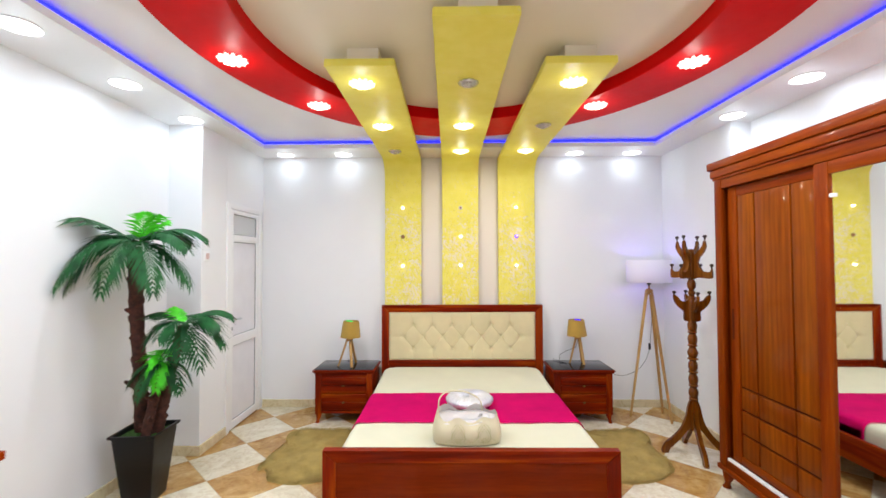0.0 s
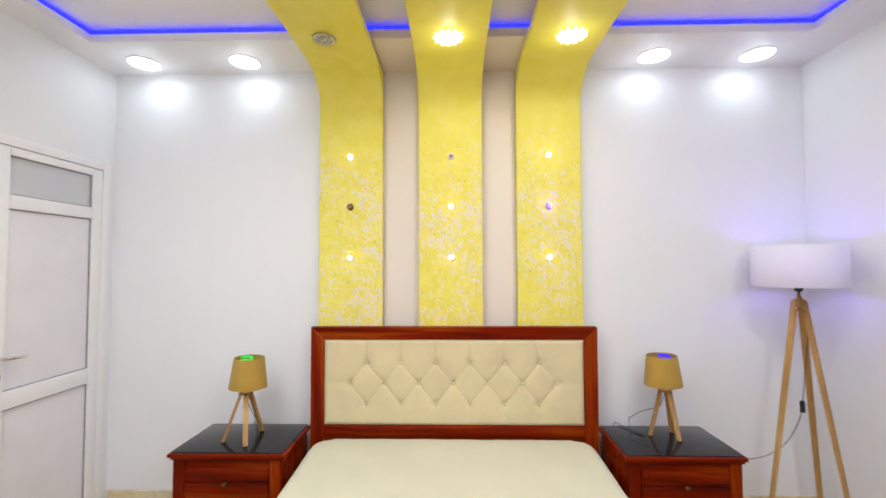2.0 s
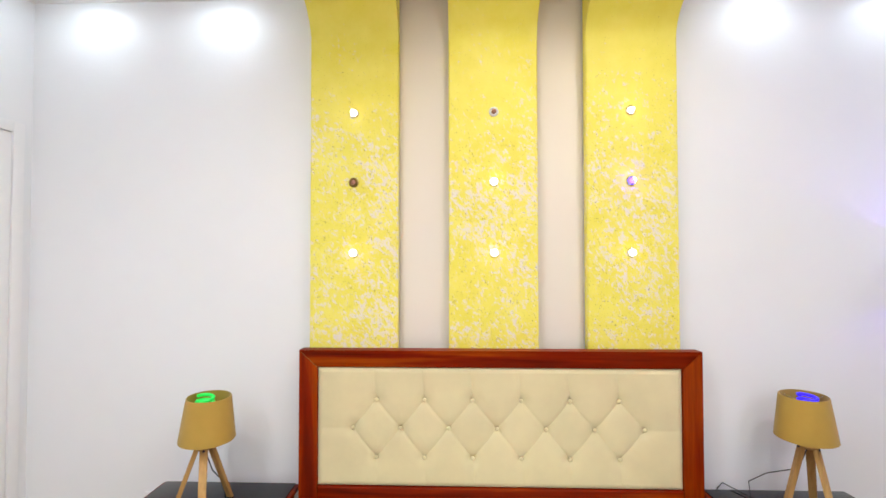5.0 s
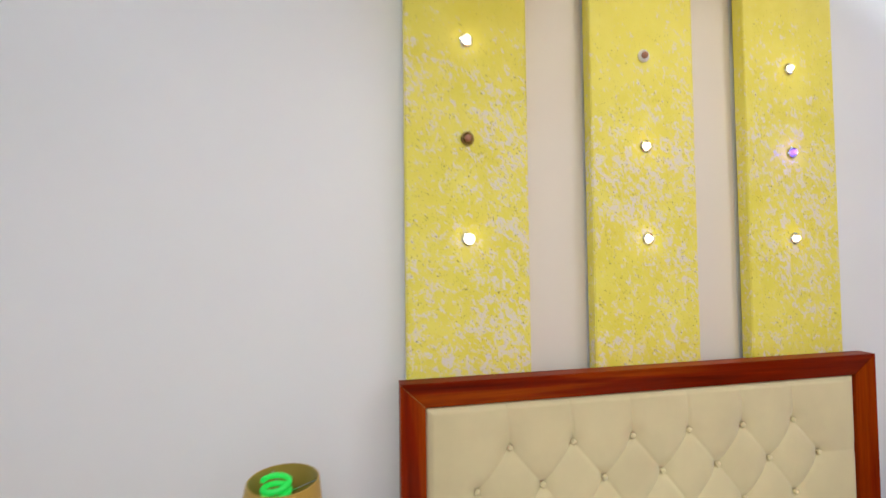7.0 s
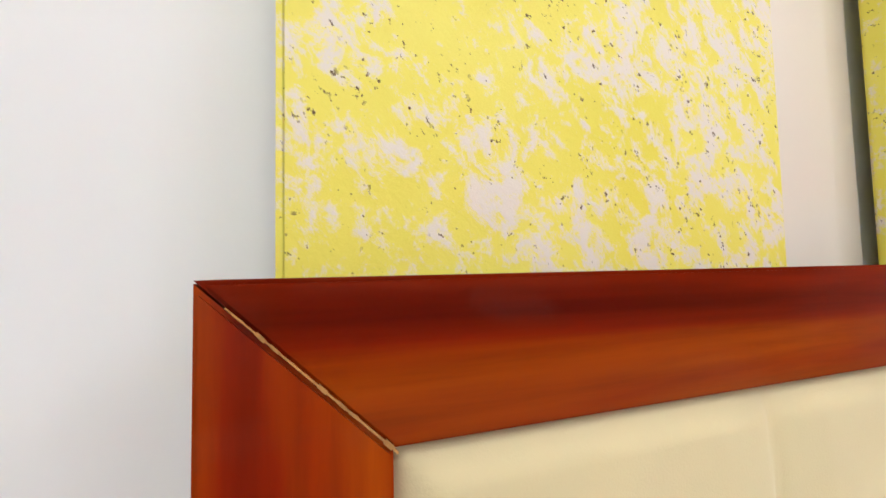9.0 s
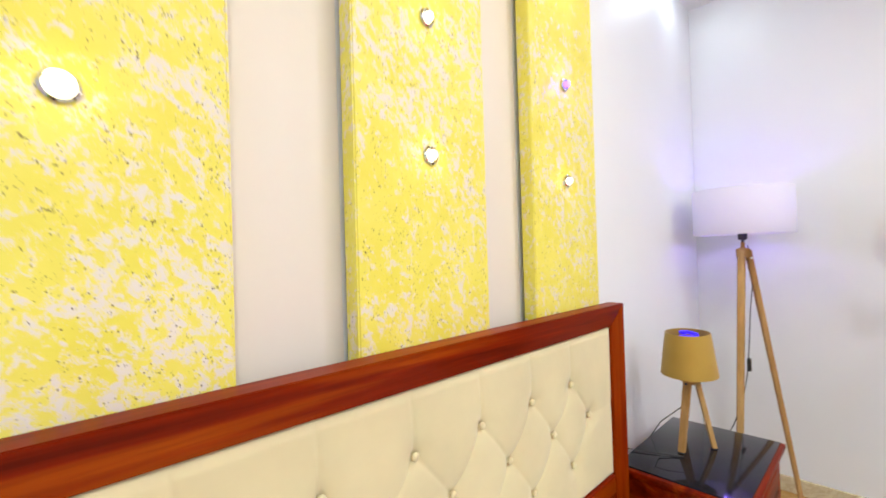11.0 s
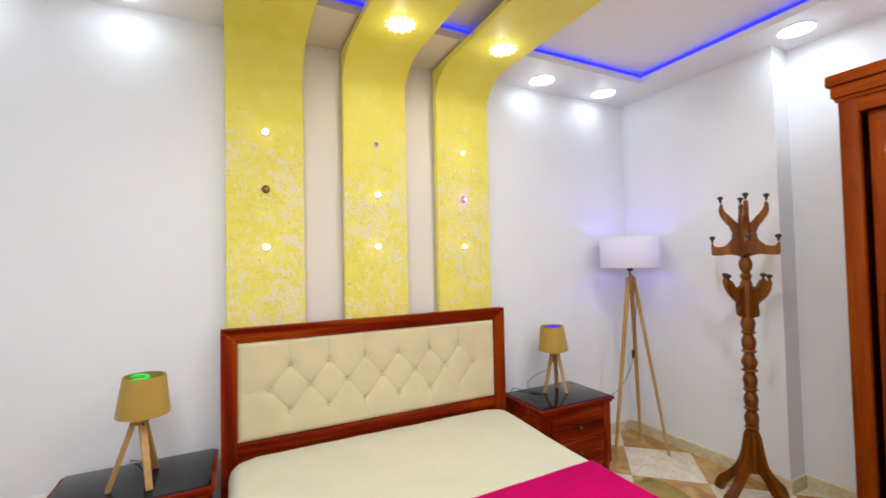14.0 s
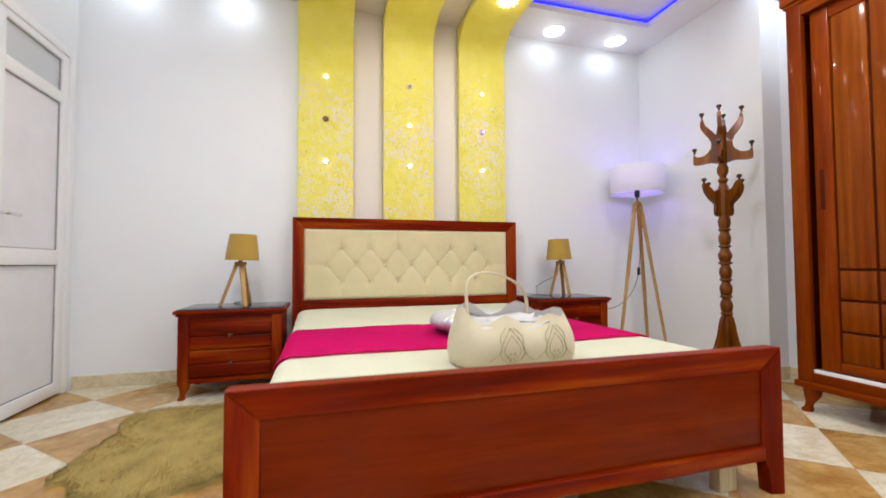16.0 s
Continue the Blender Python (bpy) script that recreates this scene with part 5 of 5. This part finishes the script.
for cu in (-0.062, 0.10):
    drop = []
    for i in range(33):
        a = 6.283185 * i / 32
        w = 0.058 * math.sin(a) * (math.sin(a / 2) ** 1.3)
        drop.append((cu + w, 0.132 - 0.11 * (1 - math.cos(a)) / 2))
    for scale_by, rad in ((1.0, 0.0015), (0.66, 0.0011)):
        loop = [on_front(cu + (u - cu) * scale_by, 0.066 + (v - 0.066) * scale_by) for u, v in drop]
        part("embroidery", tube(bmesh.new(), loop, rad, 5), M_GOLD, body, "gold embroidered drop outline")
    for s in (-1, 1):
        vine = [on_front(cu + s * (0.012 + 0.058 * t + 0.012 * math.sin(7 * t)), 0.135 - 0.11 * t) for t in [k / 16 for k in range(17)]]
        part("embroidery", tube(bmesh.new(), vine, 0.0013, 5), M_GOLD, body, "gold embroidered tendril")
    bm = bmesh.new()
    for k in range(6):
        c = on_front(cu + 0.014 * math.cos(k * 1.047), 0.04 + 0.012 * math.sin(k * 1.047))
        r = bmesh.ops.create_icosphere(bm, subdivisions=1, radius=0.0045)
        for v in r["verts"]:
            v.co = Vector((v.co.x, v.co.y * 0.3, v.co.z)) + c
    part("flower_motif", bm, M_GOLD, body, "small gold embroidered flower")


# ---- sockets and switch ----
def wall_plate(name, at, turn, label, m, round_hole):
    ob = thing(name, label, name.replace("_", " "), at, turn)
    part("plate", boxm(-0.042, 0.042, -0.012, 0.0, -0.042, 0.042, bevel=0.005), m, ob)
    if round_hole:
        bm = bmesh.new()
        rg = lathe(bm, [(0.026, 0.0), (0.026, 0.004), (0.021, 0.004), (0.020, -0.006)], 24)
        cap(bm, rg[-1]), cap(bm, rg[0], True)
        bmesh.ops.rotate(bm, verts=bm.verts, cent=(0, 0, 0), matrix=Matrix.Rotation(radians(90), 3, "X"))
        bmesh.ops.translate(bm, verts=bm.verts, vec=(0, -0.0115, 0))
        face = part("socket_face", bm, m, ob)
        for s in (-1, 1):
            part("pin_hole", frustum(bmesh.new(), (s * 0.0095, -0.004, 0), (s * 0.0095, -0.0062, 0), 0.0027, 0.0027, 10), M_BLACK, face)
    else:
        part("rocker", boxm(-0.022, 0.022, -0.016, -0.010, -0.026, 0.026, bevel=0.002), M_PINK, ob)


wall_plate("power_socket", (-1.50, BACK, 0.40), 0, "white wall socket beside the nightstand", M_PVC, True)
wall_plate("power_socket", (RX1, 3.22, 0.445), -90, "white wall socket beside the wardrobe", M_PVC, True)
wall_plate("light_switch", (WX0, 3.60, 1.66), 90, "pinkish light switch on the white wall", M_PVC, False)

# ---- dressing table of which the corner shows ----
dt = thing("dressing_table", "mahogany dressing table against the white wall", "table", (-2.19, 1.40, 0))
part("tabletop", boxm(-0.215, 0.185, -0.48, 0.46, 0.745, 0.785, bevel=0.008), M_RED_WOOD_Y, dt)
part("drawer_case", boxm(-0.20, 0.13, -0.44, 0.42, 0.62, 0.745, bevel=0.004), M_RED_WOOD_Y, dt)
for y in (-0.22, 0.20):
    dr = part("drawer", boxm(0.128, 0.142, y - 0.19, y + 0.19, 0.635, 0.735, bevel=0.004), M_RED_WOOD_Y, dt)
    part("knob", frustum(bmesh.new(), (0.14, y, 0.685), (0.165, y, 0.685), 0.008, 0.012, 12), M_BRASS, dr)
for x in (-0.17, 0.10):
    for y in (-0.41, 0.39):
        part("leg", frustum(bmesh.new(), (x, y, 0), (x, y, 0.62), 0.015, 0.025, 14), M_RED_WOOD_Z, dt)

# ---- tiled floor ----
floor = setting("floor", boxm(RX0 - 0.15, RX1 + 0.15, FRONT - 0.15, BACK + 0.15, -0.12, -0.0015), M_GROUT, "diagonal cream and brown marble tile floor")
HALF, TURN_F = 0.3215, radians(1.3)
ca, sa = math.cos(TURN_F), math.sin(TURN_F)
ORIGIN = (-1.84, 3.445)
whole = {}


def clip_poly(poly, axis, limit, keep_less):
    out = []
    for a, b in zip(poly, poly[1:] + poly[:1]):
        ia = (a[axis] <= limit) == keep_less
        ib = (b[axis] <= limit) == keep_less
        if ia:
            out.append(a)
        if ia != ib:
            t = (limit - a[axis]) / (b[axis] - a[axis])
            out.append((a[0] + t * (b[0] - a[0]), a[1] + t * (b[1] - a[1])))
    return out


def tile_mesh(poly, material):
    bm = bmesh.new()
    top = [bm.verts.new((x, y, 0.0)) for x, y in poly]
    f = bm.faces.new(top)
    r = bmesh.ops.extrude_face_region(bm, geom=[f])
    for v in r["geom"]:
        if isinstance(v, bmesh.types.BMVert):
            v.co.z -= 0.012
    bmesh.ops.recalc_face_normals(bm, faces=bm.faces)
    me = bpy.data.meshes.new("tile")
    bm.to_mesh(me)
    bm.free()
    me.materials.append(material)
    return me


X0, X1, Y0, Y1 = RX0 - 0.1, RX1 + 0.1, FRONT - 0.1, BACK + 0.1
q = HALF - 0.0022
for i in range(-6, 20):
    for j in range(-14, 8):
        if (i + j) % 2:
            continue
        u, v = i * HALF, j * HALF
        cx, cy = ORIGIN[0] + u * ca - v * sa, ORIGIN[1] + u * sa + v * ca
        cream = i % 2 == 0
        poly = [(cx + a * ca - b * sa, cy + a * sa + b * ca) for a, b in ((q, 0), (0, q), (-q, 0), (0, -q))]
        cut = poly
        for axis, lim, less in ((0, X1, True), (0, X0, False), (1, Y1, True), (1, Y0, False)):
            cut = clip_poly(cut, axis, lim, less) if len(cut) > 2 else []
        if len(cut) < 3:
            continue
        m = M_CREAM_TILE if cream else M_BROWN_TILE
        if cut == poly:
            if cream not in whole:
                whole[cream] = tile_mesh([(x - cx, y - cy) for x, y in poly], m)
            ob = new("tile", whole[cream])
        else:
            ob = new("tile", tile_mesh([(x - cx, y - cy) for x, y in cut], m))
        ob.parent = floor
        ob.location = (cx, cy, 0)
